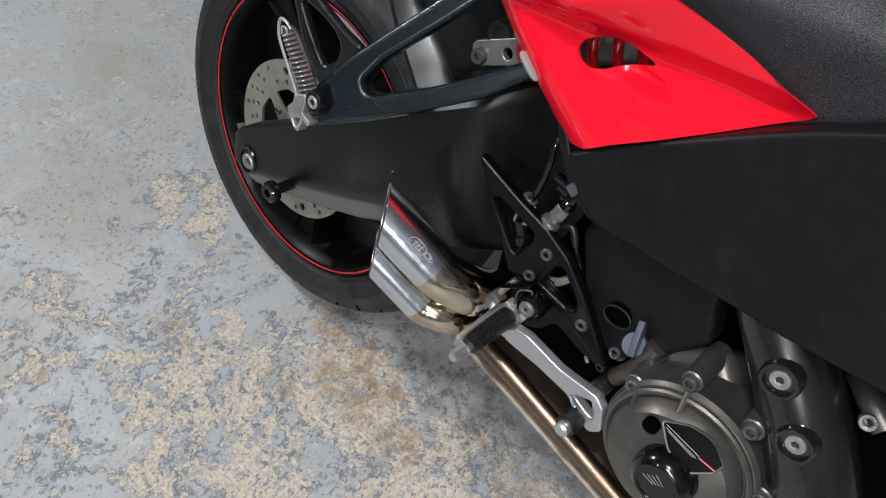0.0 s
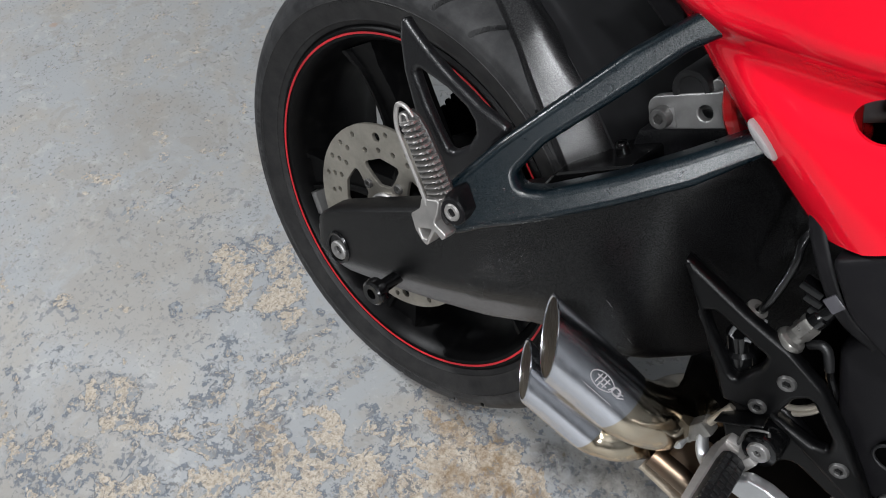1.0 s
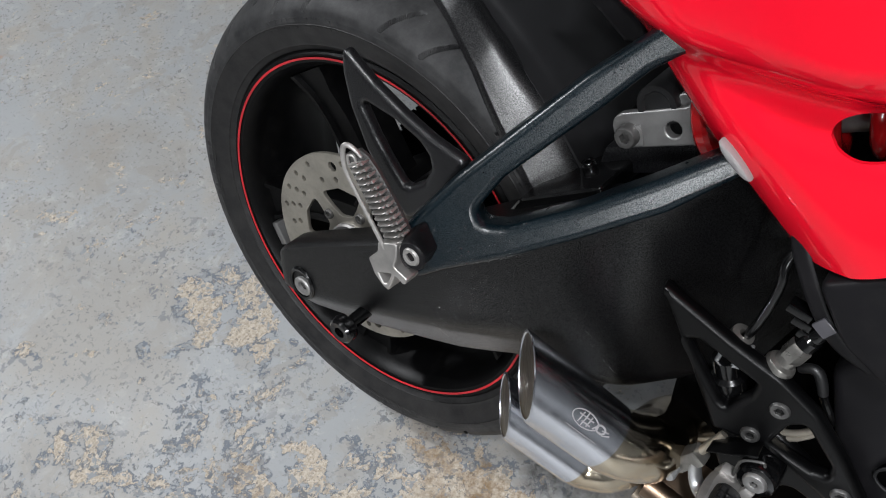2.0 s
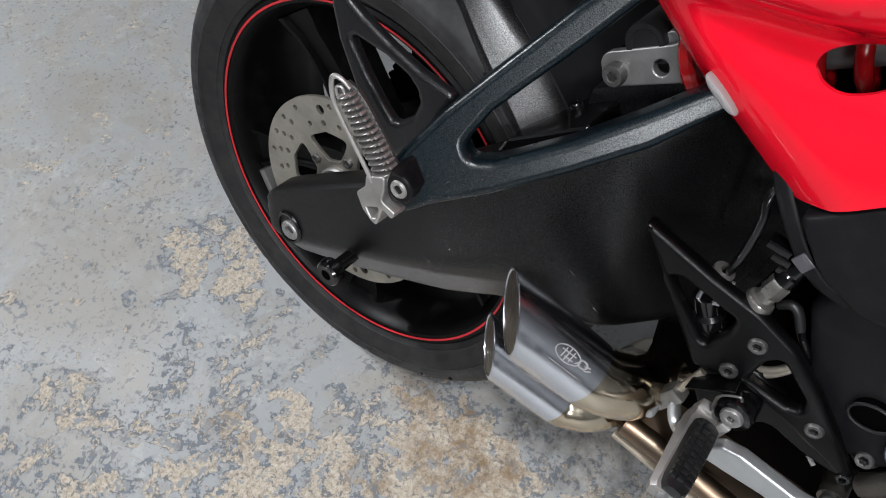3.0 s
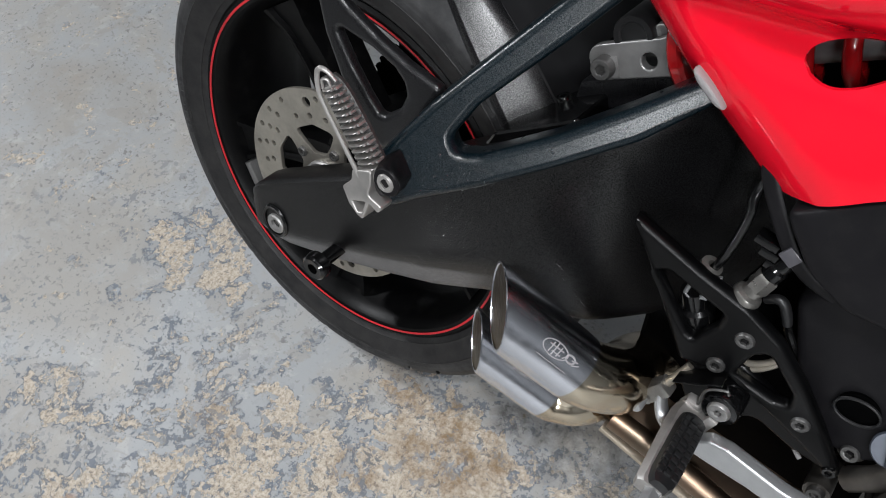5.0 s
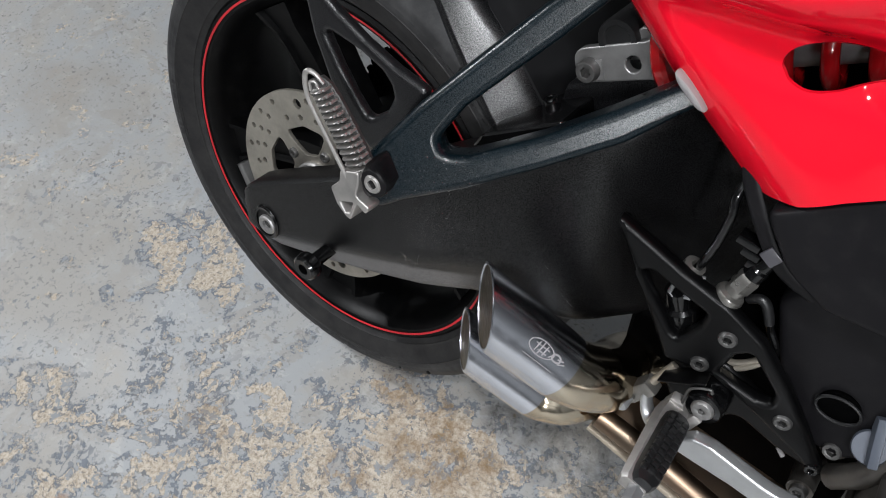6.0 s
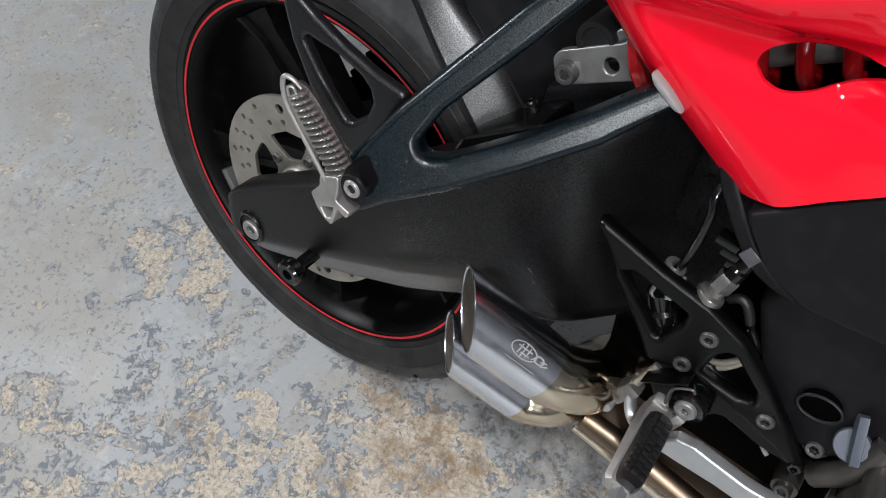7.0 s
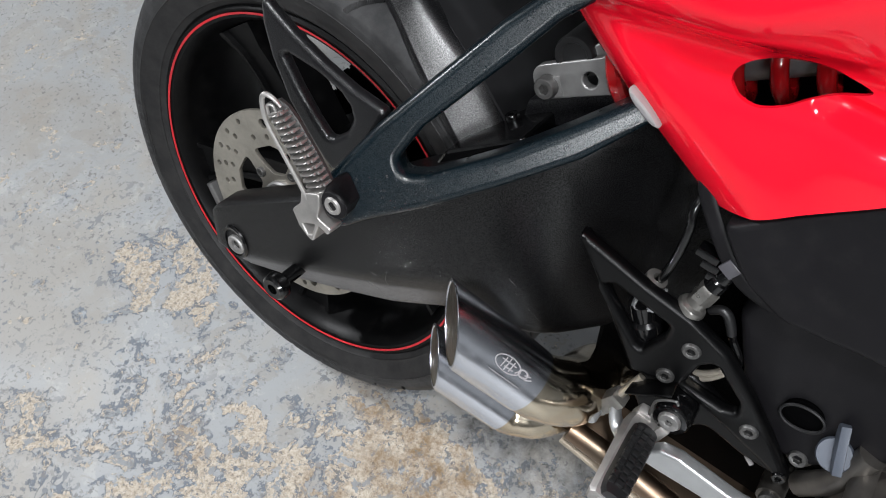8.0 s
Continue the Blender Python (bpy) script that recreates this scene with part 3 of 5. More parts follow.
rim = part("rim", lathe([(0.2300, -0.074), (0.2305, -0.0835), (0.2265, -0.0865), (0.2170, -0.0845), (0.2125, -0.079), (0.2075, -0.066), (0.2045, -0.050), (0.1975, -0.036),
                         (0.1955, 0.0), (0.1975, 0.036), (0.2045, 0.05), (0.2125, 0.079), (0.2265, 0.0865), (0.2305, 0.0835), (0.2300, 0.074), (0.214, 0.07), (0.206, 0.0), (0.214, -0.07)], 144), M_RIM, bike, "satin black cast alloy rim")
part("rim_stripe", lathe([(0.2206, -0.0863), (0.2231, -0.0869), (0.2231, -0.0874), (0.2206, -0.0868)], 144), M_STRIPE, rim, "thin red tape stripe round the rim")


def spoke(angle):
    """A tapered spoke with a raised rib along each edge."""
    rings = []
    for i in range(13):
        u = i / 12
        r = 0.036 + u * 0.168
        w = 0.020 + 0.005 * (1 - u) ** 2 + 0.010 * smooth(0.8, 1.0, u)
        f = -0.062 + 0.012 * math.sin(math.pi * u) - 0.004 * u
        b = 0.010
        sec = [(-w, b), (-w * 1.0, f + 0.006), (-w * 0.93, f), (-w * 0.72, f), (-w * 0.64, f + 0.006), (w * 0.64, f + 0.006), (w * 0.72, f), (w * 0.93, f), (w, f + 0.006), (w, b)]
        rings.append([Vector((r, y, s)) for s, y in sec])
    bm = skin(rings)
    bm.transform(Matrix.Rotation(-radians(angle), 4, "Y"))
    return bm


for i in range(5):
    part("spoke", spoke(120.5 + 72 * i), M_RIM, rim)
part("hub", lathe([(0.016, -0.094), (0.030, -0.094), (0.033, -0.090), (0.036, -0.066), (0.050, -0.058), (0.055, -0.03), (0.055, 0.03), (0.045, 0.08), (0.016, 0.085)], 64), M_RIM, rim)
w = part("balance_weight", box((0, 0, 0), (0.012, 0.026, 0.034), bevel=0.002), M_SHOCK, rim, "grey stick-on balance weight")
w.matrix_local = Matrix.Rotation(-radians(205.5), 4, "Y") @ Matrix.Translation((0.199, -0.060, 0))


def brake_disc():
    holes = []
    for i in range(24):
        for j, (r, da) in enumerate(((0.0905, 0.0), (0.1015, 3.2), (0.1125, 6.6))):
            if (i + j) % 5 == 4 or (j > 0 and i % 12 == 7) or (j == 1 and i % 12 == 6):
                continue
            a = radians(i * 15 + da)
            holes.append(oval(r * math.cos(a), r * math.sin(a), 0.0035, 0.0035, 12))
    for i in range(6):
        a = radians(45 + 60 * i)
        if i % 3 == 1:
            holes.append(oval(0.1065 * math.cos(a), 0.1065 * math.sin(a), 0.0060, 0.0060, 16))
        ring = []
        for rr, da in ((0.0440, -12), (0.0440, 12), (0.058, 20), (0.0780, 24), (0.0800, 0), (0.0780, -24), (0.058, -20)):
            t = a + radians(da)
            ring.append((rr * math.cos(t), rr * math.sin(t), 0.0095))
        holes.append(rounded(ring, 0.0095, 7))
    holes.append(oval(0, 0, 0.0265, k=40))
    return plate(oval(0, 0, 0.1225, k=120), [h for h in holes if h], (-0.109, 0, 0), 0.005, 0.0006, 1)


disc = part("brake_disc", brake_disc(), M_DISC, bike, "drilled steel rear brake disc", 25)
for i in range(6):
    a = radians(17 + 60 * i)
    bolt(disc, (0.0515 * math.cos(a), -0.109, 0.0515 * math.sin(a)), (0, -1, 0), 0.0062, 0.004)
part("bearing_collar", lathe([(0.012, -0.108), (0.0355, -0.108), (0.0355, -0.1125), (0.0335, -0.1145), (0.0285, -0.1145), (0.027, -0.1175), (0.0215, -0.1175), (0.0195, -0.112), (0.012, -0.112)], 48), M_CAST, disc, "pale metal axle collar")


teeth = [Vector(((0.1035 if i % 4 < 2 else 0.0975) * math.cos(2 * math.pi * i / 168), (0.1035 if i % 4 < 2 else 0.0975) * math.sin(2 * math.pi * i / 168))) for i in range(168)]
part("sprocket", plate(teeth, [oval(0, 0, 0.03, k=30)], (0.086, 0, 0), 0.007, 0.0006, 1), M_DARK, rim, "dark toothed chain sprocket")

# swing arm ----------------------------------------------------------
TOP = [(-0.078, -0.020), (-0.070, 0.000), (-0.058, 0.012), (-0.040, 0.024), (0.025, 0.059), (0.095, 0.096), (0.200, 0.155), (0.300, 0.215), (0.385, 0.262), (0.455, 0.236), (0.520, 0.210), (0.60, 0.19)]
LOW = [(-0.078, -0.030), (-0.074, -0.052), (-0.064, -0.072), (-0.050, -0.082), (-0.037, -0.083), (0.035, -0.066), (0.114, -0.043), (0.181, -0.021), (0.240, 0.004), (0.300, 0.022), (0.345, 0.036), (0.375, 0.037), (0.450, 0.030), (0.60, 0.03)]


def lerp_row(rows, x):
    return float(np.interp(x, [r[0] for r in rows], [r[1] for r in rows]))


def arm_face(x, v):
    """The outer face of the arm: flat, with its lower edge turned under, and hollowed ahead of the wheel to darken it,
    in place of the fairing's shadow.
    """
    y = -0.168 + 0.030 * smooth(0.16, 0.50, x) + 0.080 * smooth(0.335, 0.440, x)
    k = (0.33 - v) / 0.016
    y += 0.0011 * (math.log1p(math.exp(min(k, 30.0))) if k > -20 else 0.0) * (1 - smooth(0.24, 0.36, x))
    return y


def swingarm():
    xs = [-0.078, -0.0765, -0.074, -0.070, -0.064, -0.056, -0.048, -0.035, -0.02] + [0.0 + 0.02 * i for i in range(16)] + [0.31 + 0.01 * i for i in range(10)] + [0.41, 0.42, 0.43, 0.44] + [0.46 + 0.02 * i for i in range(8)]
    rings = []
    for x in xs:
        z0, z1 = lerp_row(LOW, x), lerp_row(TOP, x)
        endr = 0.010 * (1 - smooth(-0.078, -0.062, x))
        ring = []
        for i in range(25):
            v = i / 24
            e = min(v, 1 - v) * (z1 - z0)
            y = arm_face(x, v) + endr
            if e < 0.007:
                y += 0.007 - math.sqrt(max(0.0, 0.007 ** 2 - (0.007 - e) ** 2))
            ring.append(Vector((x, y, z0 + (z1 - z0) * v)))
        inner = max(y0.y for y0 in ring) + 0.003 + 0.035 * smooth(0.08, 0.24, x)
        ring.append(Vector((x, inner, z1)))
        ring.append(Vector((x, inner, z0)))
        rings.append(ring)
    return skin(rings)


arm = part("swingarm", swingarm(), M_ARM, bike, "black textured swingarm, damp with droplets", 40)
far_rings = []
for x in [-0.078 + 0.02 * i for i in range(30)]:
    z0, z1 = lerp_row(LOW, x), lerp_row(TOP, x)
    far_rings.append([Vector((x, y, z)) for y, z in ((0.125, z0), (0.125, z1), (0.150, z1 - 0.004), (0.155, (z0 + z1) / 2), (0.150, z0 + 0.004))])
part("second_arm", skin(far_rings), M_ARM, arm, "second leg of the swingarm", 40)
AX_X, AX_Z = -0.031, -0.028
rec = [[Vector((AX_X + 0.8 * c * r, y, AX_Z + q * r)) for c, q in ((math.cos(t), math.sin(t)) for t in (2 * math.pi * i / 36 for i in range(36)))] for r, y in ((0.0235, -0.150), (0.0235, -0.1690), (0.0215, -0.1712), (0.0185, -0.1705), (0.0175, -0.158))]
part("axle_recess", skin(rec, caps=True), M_GLOSS, arm, "gloss black axle slot")
part("axle_nut", lathe([(0.0, -0.164), (0.0055, -0.164), (0.0065, -0.1715), (0.0110, -0.1725), (0.0125, -0.171), (0.0125, -0.156), (0.0, -0.156)], 36, (AX_X + 0.002, 0, AX_Z - 0.002), closed=False), M_CAST, arm, "bare metal axle end")
part("paddock_bobbin", lathe([(0.0, -0.150), (0.008, -0.150), (0.008, -0.186), (0.0095, -0.189), (0.0150, -0.192), (0.0160, -0.196), (0.0150, -0.2035), (0.0125, -0.206), (0.0065, -0.2055), (0.006, -0.198), (0.0, -0.198)], 36, (0.062, 0, -0.022), closed=False), M_GLOSS, arm, "gloss black paddock stand bobbin")

# pillion bracket -------------------------------------------------------
BR = (-0.412, 0.4187, 0.3138)
part_outline = rounded([(0.196, 0.199, 0.010), (0.199, 0.215, 0.008), (0.230, 0.262, 0.05), (0.262, 0.301, 0.05), (0.297, 0.343, 0.05), (0.335, 0.380, 0.004), (0.362, 0.372, 0.004), (0.334, 0.350, 0.02), (0.312, 0.323, 0.05),
                        (0.284, 0.291, 0.03), (0.262, 0.266, 0.02), (0.249, 0.240, 0.008), (0.256, 0.229, 0.008), (0.272, 0.231, 0.02), (0.318, 0.2545, 0.06), (0.360, 0.282, 0.05), (0.398, 0.309, 0.004), (0.412, 0.297, 0.004),
                        (0.370, 0.259, 0.05), (0.323, 0.231, 0.06), (0.275, 0.2055, 0.05), (0.234, 0.188, 0.02), (0.214, 0.176, 0.012)], 0.006)
bracket = part("pillion_bracket", plate(part_outline, [], BR, 0.030, 0.0068, 5), M_BRACKET, bike, "blue-black powder-coated forked pillion bracket", 50)
NB = Vector((BR[1], -1, BR[2])).normalized()


def on_bracket(x, z, out=0.0):
    return Vector((x, BR[0] + BR[1] * x + BR[2] * z, z)) + NB * out


def peg_lug():
    """A round boss that spreads into a three-cornered foot on the bracket."""
    k = 48
    foot_line = along([tuple(q) for q in rounded([(0.2015, 0.184, 0.012), (0.2005, 0.197, 0.010), (0.2075, 0.219, 0.008), (0.2175, 0.2275, 0.004), (0.2285, 0.208, 0.004), (0.2255, 0.197, 0.006), (0.2135, 0.182, 0.012)], 0.006)], k)
    c1, c2 = np.array((0.2270, 0.2165)), np.array((0.2160, 0.2030))
    ring = [c1 + 0.0118 * np.array((math.cos(2 * math.pi * i / k), math.sin(2 * math.pi * i / k))) for i in range(k)]
    options = [(s, sg) for s in range(k) for sg in (1, -1)]
    s, sg = min(options, key=lambda o: sum(np.linalg.norm((foot_line[(o[0] + o[1] * i) % k] - c2) - (ring[i] - c1)) for i in range(0, k, 4)))
    base = [foot_line[(s + sg * i) % k] for i in range(k)]
    rows = []
    for u, y, shrink in ((0.0, -0.252, 1.0), (0.0, -0.260, 1.0), (0.35, -0.270, 0.97), (0.8, -0.277, 1.0), (1.0, -0.2798, 1.0), (1.0, -0.2812, 0.93)):
        rows.append([Vector((q[0], y, q[1])) for q in [(c2 + (c1 - c2) * u) + ((b - c2) * (1 - u) + (r - c1) * u) * shrink for b, r in zip(base, ring)]])
    return skin(rows)


part("lug", peg_lug(), M_PANEL, bracket, "black peg lug", 50)
bolt(bracket, (0.2270, -0.2805, 0.2165), (0, -1, 0.04), 0.0076, 0.0025, M_PEG, 0.56, 20)

guard = rounded([(0.1101, 0.3202), (0.1152, 0.3234), (0.1222, 0.3172), (0.1415, 0.3035), (0.1690, 0.2885), (0.1980, 0.2760), (0.2305, 0.2670),
                 (0.2060, 0.2203), (0.1737, 0.1899), (0.1633, 0.1985), (0.1500, 0.2147), (0.1306, 0.2410), (0.1156, 0.2762), (0.1098, 0.3029)], 0.006)
guard_hole = rounded([(0.1287, 0.2805), (0.1339, 0.2841), (0.1638, 0.2778), (0.1857, 0.2685), (0.1946, 0.2596), (0.1970, 0.2494), (0.1906, 0.2346), (0.1759, 0.2230), (0.1694, 0.2225), (0.1579, 0.2355), (0.1426, 0.2566)], 0.005)
part("heel_loop", plate(guard, [guard_hole], (-0.2215, 0, 0), 0.012, 0.0052, 5), M_GRAIN, bracket, "black textured triangular loop", 60)


pa = Vector((0.2040, -0.2735, 0.2135))
pd = Vector((-0.50, -0.03, 0.865)).normalized()
ps = Vector((0.87, 0.10, 0.48))
ps = (ps - pd * ps.dot(pd)).normalized()
pn = ps.cross(pd)
if pn.y > 0:
    pn = -pn
peg_m = Matrix((ps, pd, pn)).transposed().to_4x4()
peg_m.translation = pa


def peg_piece(bm):
    bm.transform(peg_m)
    return bm


rail = [(-0.0118, -0.004, 0.0), (-0.0122, 0.030, 0.0), (-0.0122, 0.058, 0.0), (-0.0100, 0.069, 0.0), (-0.0040, 0.0795, 0.0), (0.0008, 0.0812, -0.0005), (0.0048, 0.0765, -0.0015), (0.0062, 0.0690, -0.0030)]
peg = part("pillion_peg", peg_piece(tube(rail, [0.0019, 0.0018, 0.0017, 0.0019, 0.0021, 0.0021, 0.0018, 0.0014], 10, up=(0, 0, 1), per=6)), M_PEG, bike, "cast aluminium folding pillion peg with a ribbed face")
# darker metal between the ribs: the shade of the gaps put into the colour
part("core", peg_piece(skin([[Vector((x, y, z)) for x, z in ((-0.0125, -0.013), (-0.0125, -0.0055), (w - 0.006, -0.0080), (w - 0.001, -0.0105), (w - 0.001, -0.0135))] for y, w in ((-0.004, 0.0105), (0.03, 0.0105), (0.055, 0.0085), (0.066, 0.006), (0.073, 0.001))])), M_BOLT, peg)
for i in range(14):
    y = -0.0005 + i * 0.0050
    w = 0.0118 - 0.0062 * smooth(0.020, 0.068, y)
    rings = [[Vector((x, y + d * t, z)) for d, z in ((-1, -0.0075), (1, -0.0075), (0.4, h), (-0.4, h))] for x, t, h in ((-0.0115, 0.0020, -0.0036), (-0.006, 0.0016, -0.0014), (w - 0.0085, 0.0011, 0.0008), (w - 0.0062, 0.0007, -0.0010))]
    part("rib", peg_piece(skin(rings)), M_PEG, peg)
    for xx, hh in ((w - 0.0042, 0.0030), (w - 0.0005, 0.0016)):
        part("tooth", peg_piece(box((xx, y, -0.0060 + hh), (0.0022, 0.0021, 0.0085), bevel=0.0006)), M_PEG, peg)
part("tip_loop", peg_piece(tube([(-0.0070, 0.0670, -0.001), (-0.0030, 0.0735, 0.0), (0.0010, 0.0720, -0.001), (0.0, 0.0665, -0.002)], 0.0011, 8, per=5)), M_PEG, peg)
part("collar", peg_piece(box((-0.0012, -0.0065, -0.0060), (0.0225, 0.0050, 0.0110), bevel=0.0016)), M_PEG, peg)
yoke = rounded([(0.1895, 0.2080, 0.002), (0.2085, 0.2150, 0.003), (0.2080, 0.2020, 0.004), (0.2055, 0.1920, 0.004), (0.2195, 0.1870, 0.002), (0.2160, 0.1800, 0.002), (0.2070, 0.1850, 0.002), (0.2010, 0.1670, 0.002), (0.1955, 0.1690, 0.002), (0.1870, 0.1760, 0.002), (0.1800, 0.1890, 0.003), (0.1890, 0.1985, 0.006)], 0.003)
yoke_slot = rounded([(0.1905, 0.1800, 0.001), (0.2035, 0.1850, 0.001), (0.2005, 0.1735, 0.001), (0.1960, 0.1720, 0.001)], 0.001)
part("yoke", plate(yoke, [yoke_slot], (-0.2905, 0.0, 0.07), 0.015, 0.0014, 2), M_PEG, peg, "cast peg yoke with a square notch")

# mud guard over the wheel ------------------------------------------------
def flange_edge(deg):
    return -0.103 + 0.048 * max(0.0, (deg - 36) / 42) ** 2.2


CROWN = [(0.0, 0.3165), (0.022, 0.3148), (0.046, 0.3085), (0.070, 0.299), (0.086, 0.2875), (0.0945, 0.277), (0.11, 0.262)]


def hugger():
    """Its near edge runs up across the tyre; a broad rounded shoulder rises behind the edge and sinks to the main skin."""
    rings = []
    for i in range(49):
        deg = 35 + 50 * i / 48
        a = radians(deg)
        ye = flange_edge(deg)
        re = lerp_row(CROWN, abs(ye)) + 0.016
        w = 1.2 - 0.62 * smooth(40, 70, deg)
        sec = [(ye + 0.001, re - 0.008), (ye, re - 0.001), (ye + 0.0008, re)]
        sec += [(float(q[0]), float(q[1])) for q in spline([(ye + 0.0008, re), (ye + 0.0115 * w, re + 0.0135 * w), (ye + 0.022 * w, re + 0.0245 * w), (ye + 0.034 * w, re + 0.0300 * w), (ye + 0.048 * w, re + 0.0285 * w), (ye + 0.064 * w, re + 0.020 * w)], 4)[1:]]
        outer = [Vector((r * math.cos(a), y, r * math.sin(a))) for y, r in sec]
        inner = [Vector(((r - 0.0025) * math.cos(a), y + (0.001 if j2 > 1 else -0.0012), (r - 0.0025) * math.sin(a))) for j2, (y, r) in enumerate(sec[::-1])]
        rings.append(outer + inner)
    return skin(rings)


def hugger_skin():
    """The smooth main skin, dipping behind the flange and rising to the far side."""
    rings = []
    for i in range(49):
        deg = 32 + 56 * i / 48
        a = radians(deg)
        ye = flange_edge(deg)
        re = max(lerp_row(CROWN, abs(ye)) + 0.022, 0.318)
        sec = spline([(ye + 0.030, re + 0.002), (ye + 0.045, max(re, 0.323)), (0.5 * ye + 0.02, 0.328), (0.045, 0.334), (0.085, 0.345), (0.100, 0.352)], 5)
        outer = [Vector((r * math.cos(a), y, r * math.sin(a))) for y, r in sec]
        inner = [Vector(((r - 0.0025) * math.cos(a), y, (r - 0.0025) * math.sin(a))) for y, r in sec[::-1]]
        rings.append(outer + inner)
    return skin(rings)


hug = part("mud_guard", hugger(), M_FLANGE, bike, "grained black plastic wheel hugger", 60)
part("mud_guard_skin", hugger_skin(), M_GUARD, hug, "smooth black mud guard skin", 40)
part("mud_guard_foot", block([Vector(p) for p in ((0.205, -0.125, 0.150), (0.300, -0.120, 0.200), (0.300, -0.03, 0.200), (0.205, -0.06, 0.150))],
                             [Vector(p) for p in ((0.222, -0.128, 0.180), (0.296, -0.124, 0.222), (0.296, -0.03, 0.222), (0.222, -0.06, 0.180))], 0.006, 3), M_GLOSS, hug, "black mounting foot")
bolt(hug, (0.262, -0.080, 0.2075), (-0.45, -0.1, 0.89), 0.007, 0.004, M_GLOSS)
# black sheet added for the dark cavity under the tail, above the wheel
part("under_tail_filler", skin([[Vector((x, y, z + 0.10 * (abs(y) / 0.1) ** 2 * 0.3)) for y in (-0.085, -0.06, -0.03, 0, 0.03, 0.06, 0.1)] + [Vector((x, y, z + 0.05)) for y in (0.1, -0.085)]
                         for x, z in ((0.20, 0.43), (0.26, 0.405), (0.32, 0.385), (0.38, 0.37), (0.46, 0.36), (0.56, 0.36))]), M_DARK, bike, "plain black filler sheet under the tail")

part("tail_underside", plate(rounded([(0.2119, 0.3764), (0.2402, 0.3623), (0.2581, 0.3529), (0.2836, 0.3341), (0.3043, 0.3384), (0.2947, 0.3583), (0.2668, 0.3888)], 0.004), [], (-0.100, 0, 0), 0.012, 0.004, 3), M_PANEL, bike, "black plastic tail underside")
part("frame_web", block([Vector(p) for p in ((0.262, -0.066, 0.190), (0.420, -0.078, 0.262), (0.420, -0.02, 0.262), (0.262, -0.02, 0.190))],
                        [Vector(p) for p in ((0.268, -0.068, 0.222), (0.400, -0.080, 0.292), (0.400, -0.02, 0.292), (0.268, -0.02, 0.222))], 0.005, 2), M_GRAIN, bike, "grained black web below the shock absorber")
# shock absorber -------------------------------------------------------------
S0, SD = Vector((0.302, -0.073, 0.263)), Vector((0.905, -0.02, 0.40)).normalized()
SU = Vector((0, 0, 1)) - SD * SD.z
SU.normalize()


def along_shock(s, up=0.0, out=0.0):
    return S0 + SD * s + SU * up + Vector((0, -1, 0)) * out


shock = part("shock_absorber", lathe([(0.0, 0.060), (0.024, 0.060), (0.0245, 0.066), (0.018, 0.070), (0.017, 0.24), (0.0, 0.24)], 40, S0, SD, closed=False), M_SHOCK, bike, "rear shock absorber with a red spring")
for sgn in (1, -1):
    o = -0.0135 if sgn > 0 else -0.073 - 0.0275
    cheek = rounded([(S0.x + SD.x * s + SU.x * u, S0.z + SD.z * s + SU.z * u, r) for s, u, r in
                     ((-0.0140, -0.0120, 0.0135), (-0.0140, 0.0172, 0.0135), (0.050, 0.0175, 0.003), (0.055, 0.0190, 0.002), (0.055, -0.0140, 0.002), (0.049, -0.0128, 0.003))], 0.004, 8)
    hole = [oval(*(along_shock(0.0370, 0.0005).xz), 0.0064, 0.0068, 22)]
    part("clevis_cheek", plate(cheek, hole, (-0.1005 if sgn > 0 else -0.054, 0, 0), 0.009, 0.0015, 2), M_SHOCK, shock, "sandblasted grey clevis")
part("bushing", lathe([(0.006, -0.094), (0.0145, -0.094), (0.0145, -0.054), (0.006, -0.054)], 36, (S0.x, 0, S0.z)), M_DARK, shock)
wash = box((0, 0, 0), (0.017, 0.002, 0.017), Matrix.Rotation(radians(-22), 4, "Y"), 0.0008)
wash.transform(Matrix.Translation((S0.x + 0.003, -0.1015, S0.z)))
part("lock_plate", wash, M_SHOCK, shock)
bolt(shock, (S0.x, -0.1015, S0.z), (0, -1, 0), 0.0095, 0.009, M_BOLT, 0.5, 6)
part("upper_bush", lathe([(0.0, -0.098), (0.0105, -0.098), (0.0120, -0.1000), (0.0160, -0.1000), (0.0172, -0.0975), (0.0172, -0.045), (0.0, -0.045)], 36, (0.3185, 0, 0.2925), closed=False), M_RUBBER, shock, "round black rubber bush")
part("spring_seat", lathe([(0.016, 0.056), (0.034, 0.056), (0.0355, 0.058), (0.0355, 0.064), (0.033, 0.067), (0.016, 0.067)], 44, S0, SD), M_SPRING, shock, "glossy dark red spring seat")
part("gusset", plate([Vector(q) for q in ((0.3089, 0.2812), (0.3344, 0.3064), (0.3426, 0.3072), (0.3442, 0.2912))], [], (-0.094, 0, 0), 0.010, 0.0015, 2), M_SHOCK, shock)
coil = [along_shock(0.072 + 0.029 * i / 24) + SU * (0.0315 * math.cos(2 * math.pi * i / 24)) + SU.cross(SD) * (0.0315 * math.sin(2 * math.pi * i / 24)) for i in range(24 * 6)]
part("spring", tube(coil, 0.0062, 12, up=SD), M_SPRING, shock, "glossy dark red coil spring")

# tail fairing ----------------------------------------------------------------
FA, FB = np.array((0.262, 0.420)), np.array((0.476, 0.2535))
FN = np.array((FB[1] - FA[1], -(FB[0] - FA[0])))
FN = -FN / np.linalg.norm(FN)


